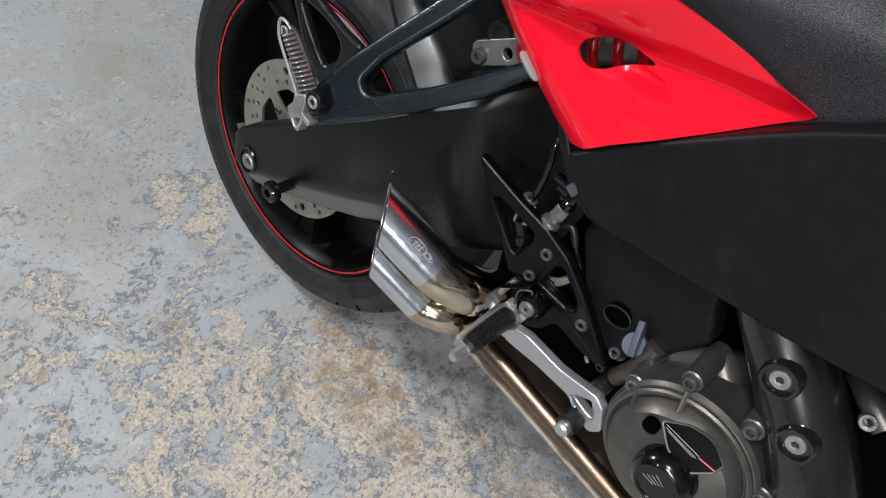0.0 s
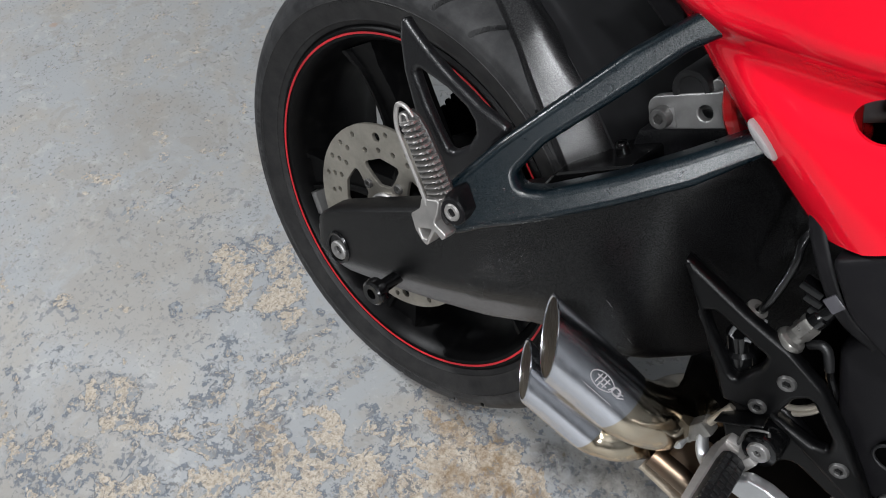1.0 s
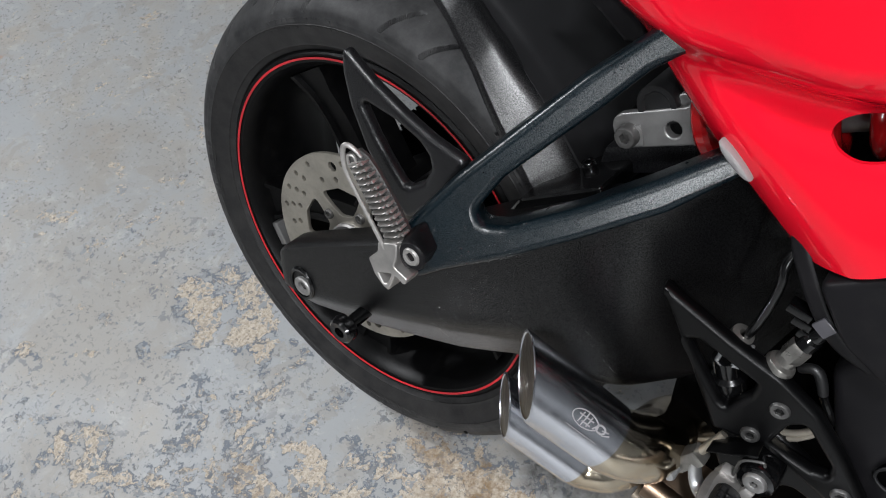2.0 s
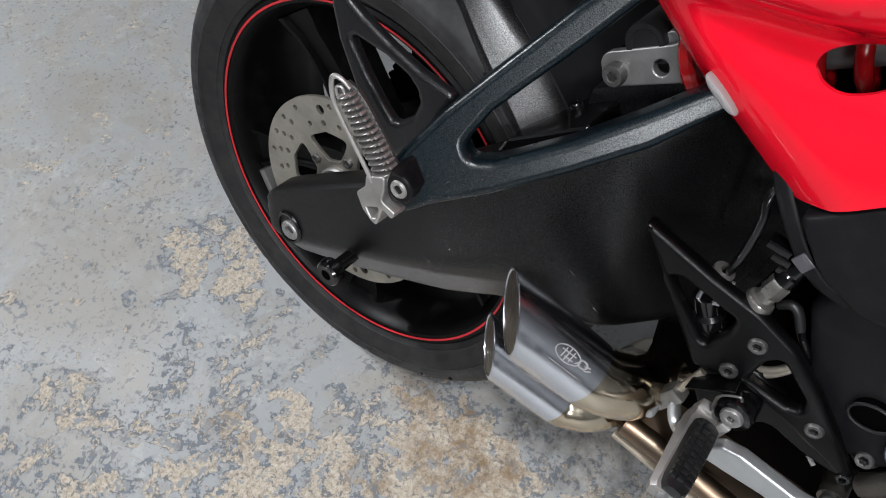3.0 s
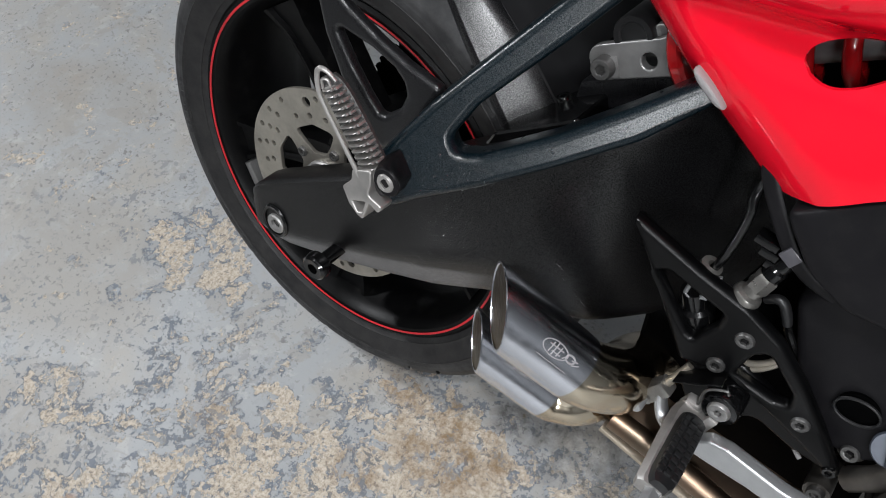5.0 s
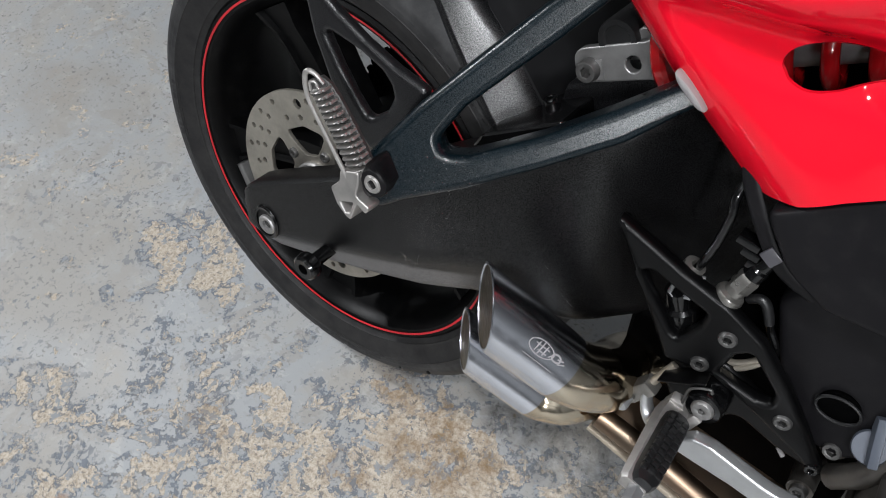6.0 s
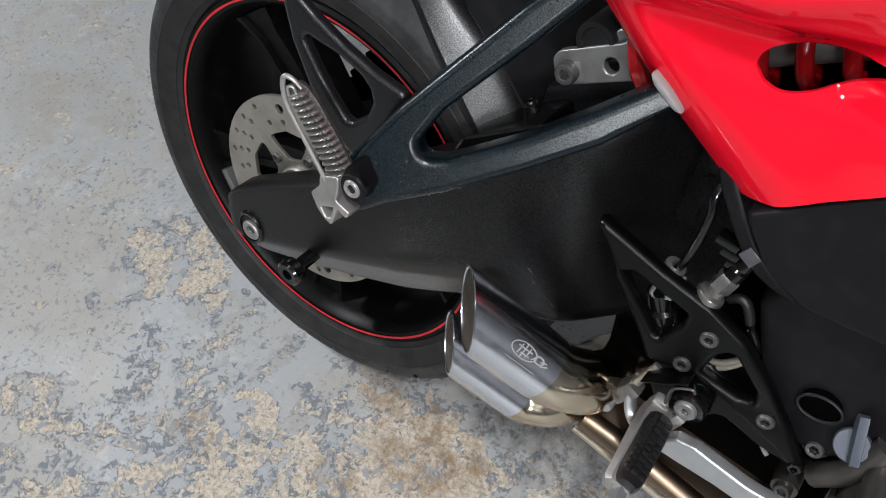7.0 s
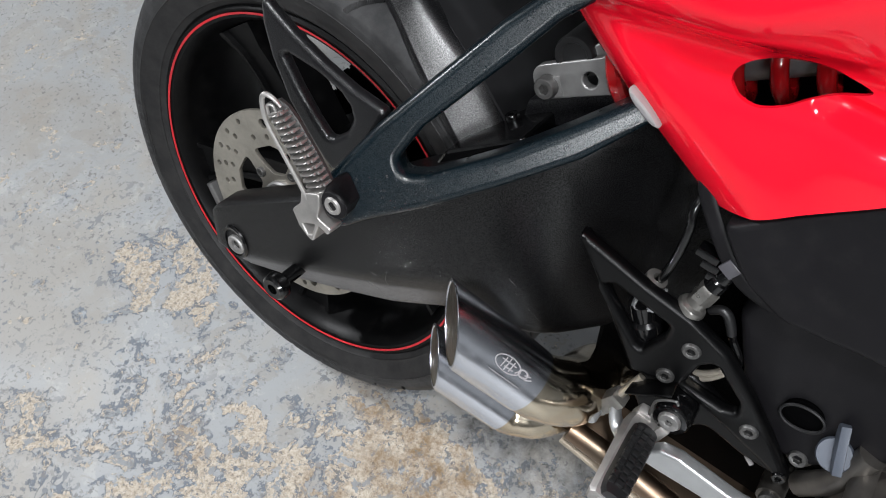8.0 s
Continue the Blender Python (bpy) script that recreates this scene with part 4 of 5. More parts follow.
def fairing_depth(x, z):
    e = (x - FA[0]) * FN[0] + (z - FA[1]) * FN[1]
    crease = 0.352 + 0.01 * smooth(0.34, 0.6, x)
    y = -0.168 + 2.0 * max(0.0, z - 0.280) ** 2 * (1 - smooth(crease, crease + 0.03, z)) + 0.25 * (x - 0.50) ** 2
    y -= 0.034 * smooth(crease - 0.002, crease + 0.045 + 0.09 * smooth(0.44, 0.62, x), z) * smooth(0.30, 0.47, x)
    y += 0.007 * math.exp(-((z - crease + 0.004) / 0.018) ** 2) * smooth(0.34, 0.42, x) * (1 - smooth(0.60, 0.72, x))
    y += 0.009 * smooth(0.011, 0.0, abs(z - 0.346 + 0.10 * (x - 0.5))) * smooth(0.495, 0.52, x) * (1 - smooth(0.530, 0.565, x))
    y += 11.0 * max(0.0, 0.030 - e) ** 2
    y += 0.8 * max(0.0, z - 0.43) ** 2
    y -= 0.006 * math.exp(-((x - 0.542) / 0.026) ** 2 - ((z - 0.322) / 0.022) ** 2)
    return y


FAIR = [(0.262, 0.420), (0.336, 0.3635), (0.390, 0.3210), (0.4660, 0.2610), (0.4710, 0.2550), (0.4790, 0.2530), (0.4900, 0.2570), (0.5150, 0.2750), (0.5900, 0.3220), (0.6650, 0.3680), (0.6700, 0.3740), (0.6640, 0.3790), (0.6100, 0.4050), (0.5440, 0.4300), (0.47, 0.462), (0.40, 0.485), (0.33, 0.50), (0.27, 0.49)]
HOLE = [tuple(q) for q in spline([(0.4490, 0.3409), (0.4494, 0.3489), (0.4583, 0.3566), (0.4776, 0.3658), (0.4953, 0.3677), (0.5121, 0.3626), (0.5260, 0.3574), (0.5140, 0.3522), (0.4972, 0.3456), (0.4833, 0.3372), (0.4689, 0.3327), (0.4566, 0.3350)], 10, True)]


REACH = (0.023, 0.023, 0.023, 0.019, 0.010)
FAIR = [(x - REACH[i] * FN[0], z - REACH[i] * FN[1]) if i < 5 else (x, z) for i, (x, z) in enumerate(FAIR)]


def fairing():
    k, m = 160, 34
    outer = along(FAIR, k)
    hc = np.mean(HOLE, axis=0)
    hole = along(HOLE, k)
    best = min(range(k), key=lambda s: sum(np.linalg.norm((outer[i] - hc) / np.linalg.norm(outer[i] - hc) - (hole[(i + s) % k] - hc) / np.linalg.norm(hole[(i + s) % k] - hc)) for i in range(0, k, 8)))
    best2 = min(range(k), key=lambda s: sum(np.linalg.norm((outer[i] - hc) / np.linalg.norm(outer[i] - hc) - (hole[(s - i) % k] - hc) / np.linalg.norm(hole[(s - i) % k] - hc)) for i in range(0, k, 8)))

    def cost(f):
        return sum(np.linalg.norm((outer[i] - hc) / np.linalg.norm(outer[i] - hc) - (hole[f(i)] - hc) / np.linalg.norm(hole[f(i)] - hc)) for i in range(0, k, 8))

    f1, f2 = (lambda i: (i + best) % k), (lambda i: (best2 - i) % k)
    pick = f1 if cost(f1) < cost(f2) else f2
    rings = []
    for j in range(m + 1):
        s = (j / m) ** 1.25
        rings.append([hole[pick(i)] * (1 - s) + outer[i] * s for i in range(k)])
    front = [[Vector((x, fairing_depth(x, z), z)) for x, z in r] for r in rings]
    lip = [[Vector((x, fairing_depth(x, z) + d, z)) for x, z in rings[0]] for d in (0.004, 0.0015)]
    back = [[Vector((x, fairing_depth(x, z) + 0.004, z)) for x, z in r] for r in rings[::-6]]
    return skin([lip[0], lip[1], *front, *back[:-1]], caps=False, closed=True)


tail = part("tail_fairing", fairing(), M_RED, bike, "glossy red tail fairing with an air opening", 60)
def frame_plug(at, half_long, half_wide):
    d1, d2 = Vector((0.80, -0.04, -0.60)), Vector((0.56, -0.25, 0.79))
    return skin([[Vector(at) + d1 * (half_long * r * math.cos(a)) + d2 * (half_wide * r * math.sin(a)) + Vector((0, dy, 0)) for a in (2 * math.pi * i / 28 for i in range(28))]
                 for r, dy in ((0.94, 0.012), (1.0, 0.002), (0.97, -0.001), (0.84, -0.003), (0.45, -0.004))])


part("frame_plug", frame_plug((0.3985, -0.153, 0.3025), 0.0172, 0.0040), M_WHITE, bracket, "pale grey plastic end cap")

# black panels ahead of the tail ---------------------------------------------------
def moulded(outline, r, depth, thick=0.004, k=120, m=14, roll=0.006):
    """A moulded panel inside an outline, its rim rolled inwards."""
    ring = along([tuple(q) for q in rounded(outline, r)], k)
    c = np.mean(ring, axis=0)
    rings = [[c + (q - c) * s for q in ring] for s in [0.02 + 0.98 * (j / m) ** 0.7 for j in range(m + 1)]]
    front = []
    for j, rr in enumerate(rings):
        front.append([Vector((x, depth(x, z), z)) for x, z in rr])
    n = len(front)
    last = [np.array((v.x, v.z)) for v in front[-1]]
    rolled = []
    for u in (0.35, 0.7, 1.0):
        rolled.append([Vector((q[0] + (q - c)[0] / np.linalg.norm(q - c) * roll * math.sin(u * math.pi / 2), depth(*q) + roll * (1 - math.cos(u * math.pi / 2)) * 1.3, q[1] + (q - c)[1] / np.linalg.norm(q - c) * roll * math.sin(u * math.pi / 2))) for q in last])
    back = [[v + Vector((0, 0.02, 0)) for v in rolled[-1]]]
    return skin([*front, *rolled, *back])


part("side_panel", moulded([(0.4790, 0.2440, 0.006), (0.560, 0.2960, 0.02), (0.676, 0.3660, 0.01), (0.725, 0.392, 0.02), (0.86, 0.44, 0.02), (0.90, 0.215, 0.02), (0.810, 0.2130), (0.731, 0.2025, 0.05), (0.676, 0.2005, 0.05), (0.587, 0.1990, 0.05), (0.535, 0.1935, 0.02), (0.506, 0.2080, 0.03), (0.4880, 0.2310, 0.02)],
                           0.012, lambda x, z: -0.168 - 0.010 * smooth(0.5, 0.62, x) + 0.006 * smooth(0.2, 0.3, z) - 0.02 * smooth(0.66, 0.86, x)), M_PANEL, bike, "matt black side panel with faint scuffs", 50)
part("scuff", tube([(0.513, -0.1645, 0.247), (0.532, -0.1660, 0.252), (0.546, -0.1672, 0.254), (0.564, -0.1690, 0.258)], [0.0001, 0.00035, 0.00025, 0.0001], 5, per=5, flat=0.5, up=(0, 1, 0)), M_RIM, bike, "faint scuff line")
part("lower_panel", moulded([(0.506, 0.150, 0.014), (0.530, 0.1800, 0.02), (0.600, 0.1865, 0.05), (0.655, 0.185, 0.01), (0.660, 0.155, 0.02), (0.668, 0.118, 0.01), (0.640, 0.085, 0.02), (0.595, 0.035, 0.02), (0.565, 0.030, 0.01), (0.527, 0.090, 0.02)],
                            0.01, lambda x, z: -0.131 - 0.010 * smooth(0.55, 0.66, x)), M_PANEL, bike, "matt black lower engine panel", 50)
part("drain_opening", tube([(0.574 + 0.017 * math.cos(a), -0.137, 0.081 + 0.0125 * math.sin(a)) for a in (2 * math.pi * i / 32 for i in range(33))], 0.0014, 8, up=(0, 1, 0)), M_SKIN, bike, "black rim of a round opening")
# solid black disc stands in for the shaded depth of the opening
part("drain_disc", lathe([(0.0, -0.1345), (0.0162, -0.1345), (0.0162, -0.128), (0.0, -0.128)], 30, (0.574, 0, 0.081), closed=False), M_DARK, bike)
part("seat_cowl", moulded([(0.4800, 0.4300, 0.01), (0.575, 0.3850, 0.03), (0.658, 0.3560, 0.006), (0.690, 0.3760, 0.006), (0.730, 0.4030, 0.02), (0.86, 0.45, 0.02), (0.86, 0.56, 0.03), (0.66, 0.56, 0.03), (0.56, 0.50, 0.03)],
                          0.01, lambda x, z: -0.140 + 0.16 * smooth(0.42, 0.60, z) ** 1.2 - 0.016 * smooth(0.60, 0.8, x), roll=0.007), M_SEAT, bike, "grained black plastic cowl beside the seat", 50)
# black block added in place of the shade under the seat
part("seat_filler", block([Vector(p) for p in ((0.375, -0.035, 0.200), (0.62, -0.05, 0.18), (0.62, 0.10, 0.18), (0.375, 0.09, 0.200))],
                     [Vector(p) for p in ((0.355, -0.035, 0.415), (0.62, -0.06, 0.44), (0.62, 0.10, 0.44), (0.355, 0.09, 0.415))], 0.01, 3), M_DARK, bike, "plain black filler block under the seat")
# black filler block for the dark depth behind the panels: frame, air box and engine back
part("core_filler", block([Vector(p) for p in ((0.40, -0.060, 0.02), (0.95, -0.09, -0.16), (0.95, 0.14, -0.16), (0.40, 0.10, 0.02))],
                         [Vector(p) for p in ((0.44, -0.050, 0.24), (0.95, -0.09, 0.38), (0.95, 0.14, 0.38), (0.44, 0.10, 0.24))], 0.02, 3), M_DARK, bike, "plain black filler block in place of the frame and engine core")

# black block added for the dark gap below the swingarm pivot
part("link_filler", block([Vector(p) for p in ((0.385, -0.095, -0.075), (0.62, -0.080, -0.125), (0.62, 0.10, -0.125), (0.385, 0.06, -0.075))],
                      [Vector(p) for p in ((0.385, -0.095, 0.045), (0.62, -0.075, 0.06), (0.62, 0.10, 0.06), (0.385, 0.06, 0.045))], 0.012, 3), M_DARK, bike, "plain black filler block in place of the suspension linkage")
# rearset plate, foot peg and pedal -----------------------------------------------------
HP = (-0.207, 0.11, -0.03)


def on_plate(x, z, out=0.0):
    return Vector((x, HP[0] + HP[1] * x + HP[2] * z - out, z))


heel = rounded([(0.3745, 0.1955, 0.003), (0.437, 0.163, 0.04), (0.476, 0.146, 0.03), (0.508, 0.124, 0.03), (0.538, 0.087, 0.05), (0.562, 0.052, 0.05), (0.589, 0.008, 0.004), (0.578, 0.006, 0.006), (0.565, 0.018, 0.02), (0.527, 0.043, 0.05), (0.486, 0.069, 0.02), (0.440, 0.067, 0.006), (0.412, 0.123, 0.05)], 0.006)
hole_a = rounded([(0.4035, 0.150, 0.003), (0.412, 0.1545, 0.005), (0.4605, 0.132, 0.005), (0.4590, 0.118, 0.006), (0.4455, 0.0945, 0.004), (0.4395, 0.0985, 0.003)], 0.004)
hole_b = rounded([(0.484, 0.0755, 0.004), (0.4915, 0.102, 0.01), (0.502, 0.1105, 0.006), (0.529, 0.078, 0.01), (0.5305, 0.0645, 0.005), (0.5195, 0.063, 0.004)], 0.004)
plate_ob = part("heel_plate", plate(heel, [hole_a, hole_b], HP, 0.014, 0.0050, 4), M_PLATE, bike, "black anodised triangular heel plate", 50)
carrier = rounded([(0.447, 0.073, 0.004), (0.443, 0.033, 0.006), (0.455, 0.008, 0.01), (0.474, -0.006, 0.012), (0.494, 0.004, 0.01), (0.508, 0.026, 0.02), (0.545, 0.006, 0.04), (0.572, -0.002, 0.01), (0.589, 0.005, 0.006), (0.560, 0.030, 0.02), (0.527, 0.050, 0.03), (0.490, 0.076, 0.01)], 0.006)
part("peg_carrier", plate(carrier, [], (HP[0] + 0.012, HP[1], HP[2]), 0.011, 0.0035, 3), M_PLATE, plate_ob, "black peg carrier", 50)
ND = Vector((HP[1], -1, HP[2])).normalized()
for x, z in ((0.4815, 0.117), (0.4685, 0.079), (0.5435, 0.053)):
    bolt(plate_ob, on_plate(x, z, -0.001), ND, 0.0078, 0.0038, M_BOLT, 0.5, 6)
bolt(plate_ob, on_plate(0.579, 0.0125, -0.001), ND, 0.006, 0.003, M_GLOSS, 0.5, 6)

fa, fb = Vector((0.4690, -0.172, 0.0290)), Vector((0.4735, -0.262, 0.0310))
fd = (fb - fa).normalized()
fu = Vector((0.35, 0, 0.94))
fu = (fu - fd * fu.dot(fd)).normalized()
fs = fu.cross(fd)
peg_f = Matrix((fs * 1.18, fd, fu)).transposed().to_4x4()
peg_f.translation = fa


def fp(bm):
    bm.transform(peg_f)
    return bm


foot = part("foot_peg", fp(skin([[Vector((x * w - 0.003, y, z * h)) for x, z in ((-0.8, -1), (0.8, -1), (1, 0.2), (0.8, 0.75), (-0.7, 0.75), (-1, 0.2))] for y, w, h in ((-0.004, 0.0075, 0.010), (0.004, 0.0115, 0.012), (0.014, 0.0130, 0.010), (0.060, 0.0118, 0.009), (0.088, 0.0112, 0.0085), (0.092, 0.0095, 0.0075))])), M_PEG, bike, "grey cast rider foot peg with a rubber pad")
part("pivot_ear", fp(block([Vector(p) for p in ((-0.013, -0.006, -0.002), (0.010, -0.006, -0.002), (0.010, 0.004, -0.002), (-0.013, 0.004, -0.002))], [Vector(p) for p in ((-0.012, -0.006, 0.013), (-0.002, -0.006, 0.016), (-0.002, 0.004, 0.013), (-0.012, 0.004, 0.011))], 0.002, 2)), M_PEG, foot)
part("pivot_ear", fp(block([Vector(p) for p in ((0.004, -0.008, 0.0), (0.013, -0.008, 0.0), (0.013, 0.010, 0.0), (0.004, 0.010, 0.0))], [Vector(p) for p in ((0.008, -0.008, 0.020), (0.014, -0.008, 0.020), (0.014, 0.008, 0.016), (0.006, 0.008, 0.016))], 0.002, 2)), M_PEG, foot)
pad = fp(skin([[Vector((x * w, y, z)) for x, z in ((-1, 0.002), (1, 0.002), (1, 0.010), (0.86, 0.0136), (0.45, 0.0152), (-0.45, 0.0152), (-0.86, 0.0136), (-1, 0.010))] for y, w in ((0.014, 0.0070), (0.016, 0.0092), (0.026, 0.0100), (0.078, 0.0096), (0.087, 0.0085), (0.091, 0.0060))]))
pad_ob = part("rubber_pad", pad, M_RUBBER, foot, "black rubber pad with rows of raised blocks")
for i in range(10):
    y = 0.0215 + i * 0.0065
    for cx, wid, top in ((-0.0062, 0.0040, 0.0158), (-0.0008, 0.0056, 0.0172), (0.0052, 0.0054, 0.0160)):
        part("rubber_block", fp(box((cx, y, top - 0.0010), (wid * 0.95, 0.0047, 0.0036), Matrix.Rotation(radians(-60 * cx / 0.0106 * 0.25), 4, "Y"), 0.0007)), M_RUBBER, foot)
part("feeler", fp(lathe([(0.0, 0.090), (0.0062, 0.090), (0.0062, 0.108), (0.005, 0.112), (0.0, 0.112)], 6, axis=(0, 1, 0), closed=False)), M_LEVER, foot, "hexagonal peg feeler bolt")
part("peg_lug", lathe([(0.0, -0.150), (0.0165, -0.150), (0.0165, -0.172), (0.0145, -0.175), (0.0, -0.175)], 36, (0.4865, 0, 0.050), closed=False), M_GLOSS, plate_ob, "gloss black peg pivot lug")
bolt(plate_ob, (0.4865, -0.175, 0.050), (0, -1, 0), 0.0098, 0.0035, M_CAST, 0.35, 6)
part("return_spring", tube([(0.470, -0.176, 0.047), (0.472, -0.178, 0.068), (0.486, -0.178, 0.078), (0.489, -0.177, 0.074)], 0.0012, 8, per=5), M_BOLT, plate_ob)
part("bracket_lip", block([Vector(p) for p in ((0.444, -0.150, 0.046), (0.444, -0.172, 0.050), (0.444, -0.172, 0.053), (0.444, -0.150, 0.049))],
                          [Vector(p) for p in ((0.480, -0.150, 0.072), (0.482, -0.176, 0.076), (0.482, -0.176, 0.079), (0.480, -0.150, 0.075))], 0.0008, 1), M_PLATE, plate_ob)

lever = rounded([(0.476, 0.022, 0.006), (0.490, 0.035, 0.006), (0.507, 0.036, 0.01), (0.556, 0.023, 0.05), (0.606, 0.022, 0.008), (0.617, 0.012, 0.006), (0.624, -0.018, 0.008), (0.610, -0.031, 0.008), (0.593, -0.018, 0.02), (0.573, -0.002, 0.02), (0.530, 0.006, 0.03), (0.496, 0.009, 0.02), (0.481, 0.011, 0.006)], 0.006)
slot = rounded([(0.580, 0.004, 0.003), (0.602, 0.012, 0.004), (0.612, -0.012, 0.004)], 0.003)
slot2 = rounded([(0.578, 0.002, 0.002), (0.583, 0.000, 0.002), (0.590, -0.011, 0.002), (0.585, -0.009, 0.002)], 0.002)
pedal = part("brake_pedal", plate(lever, [slot, slot2], (-0.196, 0.0, 0.0), 0.013, 0.0025, 2), M_LEVER, bike, "silver painted rear brake pedal", 50)
part("pedal_tip", lathe([(0.0, -0.190), (0.0115, -0.190), (0.0125, -0.194), (0.0125, -0.214), (0.0115, -0.217), (0.0, -0.217)], 24, (0.592, 0, -0.022), closed=False), M_RUBBER, pedal, "black rubber pedal tip")
part("pedal_tip_cap", lathe([(0.0, -0.216), (0.0085, -0.216), (0.0085, -0.224), (0.006, -0.2265), (0.0, -0.2265)], 24, (0.592, 0, -0.022), closed=False), M_LEVER, pedal, "bright metal end of the pedal tip")
part("rear_arm", tube([(0.480, -0.190, 0.018), (0.462, -0.180, 0.008), (0.448, -0.172, 0.006), (0.440, -0.166, 0.016), (0.438, -0.160, 0.030)], [0.009, 0.0085, 0.007, 0.006, 0.005], 10, per=5, flat=0.7), M_LEVER, pedal)
link = part("brake_rod_link", box((0.433, -0.160, 0.022), (0.016, 0.016, 0.026), Matrix.Rotation(radians(35), 4, "Y"), 0.003), M_ZINC, bike, "zinc brake rod fork with pin")
part("pin", lathe([(0.0, -0.166), (0.0062, -0.166), (0.0062, -0.178), (0.005, -0.180), (0.0, -0.180)], 20, (0.423, 0, 0.008), closed=False), M_LEVER, link)
part("pin_body", lathe([(0.0, -0.145), (0.0085, -0.145), (0.0085, -0.168), (0.0, -0.168)], 6, (0.424, 0, 0.010), closed=False), M_ZINC, link)
part("rod", tube([(0.436, -0.160, 0.028), (0.450, -0.150, 0.056)], 0.004, 12), M_BRASS, link)

# brake hose, switch and fittings behind the plate ---------------------------------------
fit = part("brake_switch", lathe([(0.0, -0.004), (0.0112, -0.004), (0.0122, 0.000), (0.0112, 0.003), (0.0082, 0.005), (0.0080, 0.011), (0.0, 0.011)], 32, (0.4690, -0.146, 0.1485), (0.37, 0.15, 0.92), closed=False), M_ZINC, bike, "zinc brake light switch with a rubber boot")
part("hexagon", lathe([(0.0, 0.010), (0.0084, 0.010), (0.0092, 0.0115), (0.0092, 0.0235), (0.0080, 0.0255), (0.0, 0.0255)], 6, (0.4690, -0.146, 0.1485), (0.37, 0.15, 0.92), closed=False), M_ZINC, fit)
part("rubber_boot", lathe([(0.0, 0.026), (0.0085, 0.026), (0.0085, 0.034), (0.007, 0.036), (0.0075, 0.040), (0.0060, 0.050), (0.0, 0.051)], 24, (0.4690, -0.146, 0.1485), (0.37, 0.15, 0.92), closed=False), M_GLOSS, fit)
hose = part("brake_hose", tube([(0.436, -0.146, 0.154), (0.441, -0.147, 0.164), (0.446, -0.148, 0.184), (0.449, -0.148, 0.202), (0.4505, -0.148, 0.220), (0.4495, -0.145, 0.238), (0.458, -0.128, 0.262)], 0.0036, 12, per=6), M_GLOSS, bike, "gloss black brake hose")
part("clamp", lathe([(0.0040, -0.005), (0.0090, -0.005), (0.0090, 0.004), (0.0040, 0.005)], 20, (0.4365, -0.1465, 0.1585), (0.35, -0.05, 0.93)), M_ZINC, hose, "zinc hose clamp")
part("clamp_ear", tube([(0.436, -0.1505, 0.1535), (0.442, -0.152, 0.1500), (0.447, -0.151, 0.1520), (0.4475, -0.150, 0.1580)], 0.0016, 8, per=4), M_LEVER, hose)
part("second_clamp", tube([(0.4305, -0.1475, 0.142), (0.4270, -0.1480, 0.135), (0.4260, -0.1480, 0.125), (0.4320, -0.1485, 0.122), (0.4380, -0.1485, 0.129), (0.4430, -0.1480, 0.130)], 0.0019, 8, per=4), M_LEVER, hose)
part("master_cylinder", lathe([(0.0, -0.02), (0.012, -0.02), (0.012, -0.008), (0.0145, -0.006), (0.0145, 0.003), (0.011, 0.006), (0.011, 0.022), (0.0, 0.022)], 24, (0.437, -0.140, 0.108), (-0.30, -0.1, 0.95), closed=False), M_GLOSS, bike, "gloss black rear brake cylinder")
part("bleed_elbow", tube([(0.482, -0.138, 0.146), (0.489, -0.140, 0.1525), (0.495, -0.140, 0.151), (0.500, -0.140, 0.142), (0.503, -0.140, 0.134)], [0.0034, 0.0040, 0.0042, 0.0042, 0.0038], 14, per=5), M_RUBBER, bike, "dark rubber hose elbow behind the plate")
part("bleed_hose", tube([(0.503, -0.140, 0.135), (0.506, -0.138, 0.126), (0.513, -0.136, 0.113), (0.516, -0.132, 0.100)], 0.0033, 10, per=5), M_GLOSS, bike, "thin black hose")
STRAP = [(0.4480, -0.1400, 0.2720), (0.4530, -0.1480, 0.2560), (0.4665, -0.1505, 0.2330), (0.4840, -0.1510, 0.2070), (0.5010, -0.1500, 0.1900), (0.5240, -0.1460, 0.1775)]
strap = part("loom", tube(STRAP, [0.0055, 0.0062, 0.0062, 0.0060, 0.0055, 0.0045], 12, per=6, flat=0.28, up=(0.1, 1, 0.2)), M_PANEL, bike, "flat black rubber wiring sleeve")
part("buckle", box((0.4868, -0.1540, 0.2035), (0.0130, 0.0030, 0.0110), Matrix.Rotation(radians(36), 4, "Y") @ Matrix.Rotation(radians(-12), 4, "X"), 0.0012), M_BUCKLE, strap, "grey satin sleeve buckle")
for i in range(3):
    part("connector", box((0.468 + 0.004 * i, -0.140, 0.1995 - 0.0085 * i), (0.018 - 0.004 * i, 0.012, 0.007), Matrix.Rotation(radians(12), 4, "Y"), 0.001), M_GLOSS, bike, "small black wiring connector")
for dz in (0.0, 0.0062):
    part("braided_line", tube([(0.476, -0.130, 0.064 + dz), (0.4846, -0.1365, 0.0680 + dz), (0.4972, -0.1375, 0.0755 + dz), (0.5088, -0.1365, 0.0890 + dz), (0.514, -0.130, 0.098 + dz)], 0.0029, 12, per=6), M_BRASS, bike, "pale braided line behind the heel plate")

# exhaust ---------------------------------------------------------------------------------
EX_N = Vector((-0.747, -0.661, 0.070)).normalized()
AX = Vector((-0.744, -0.31, 0.59)).normalized()


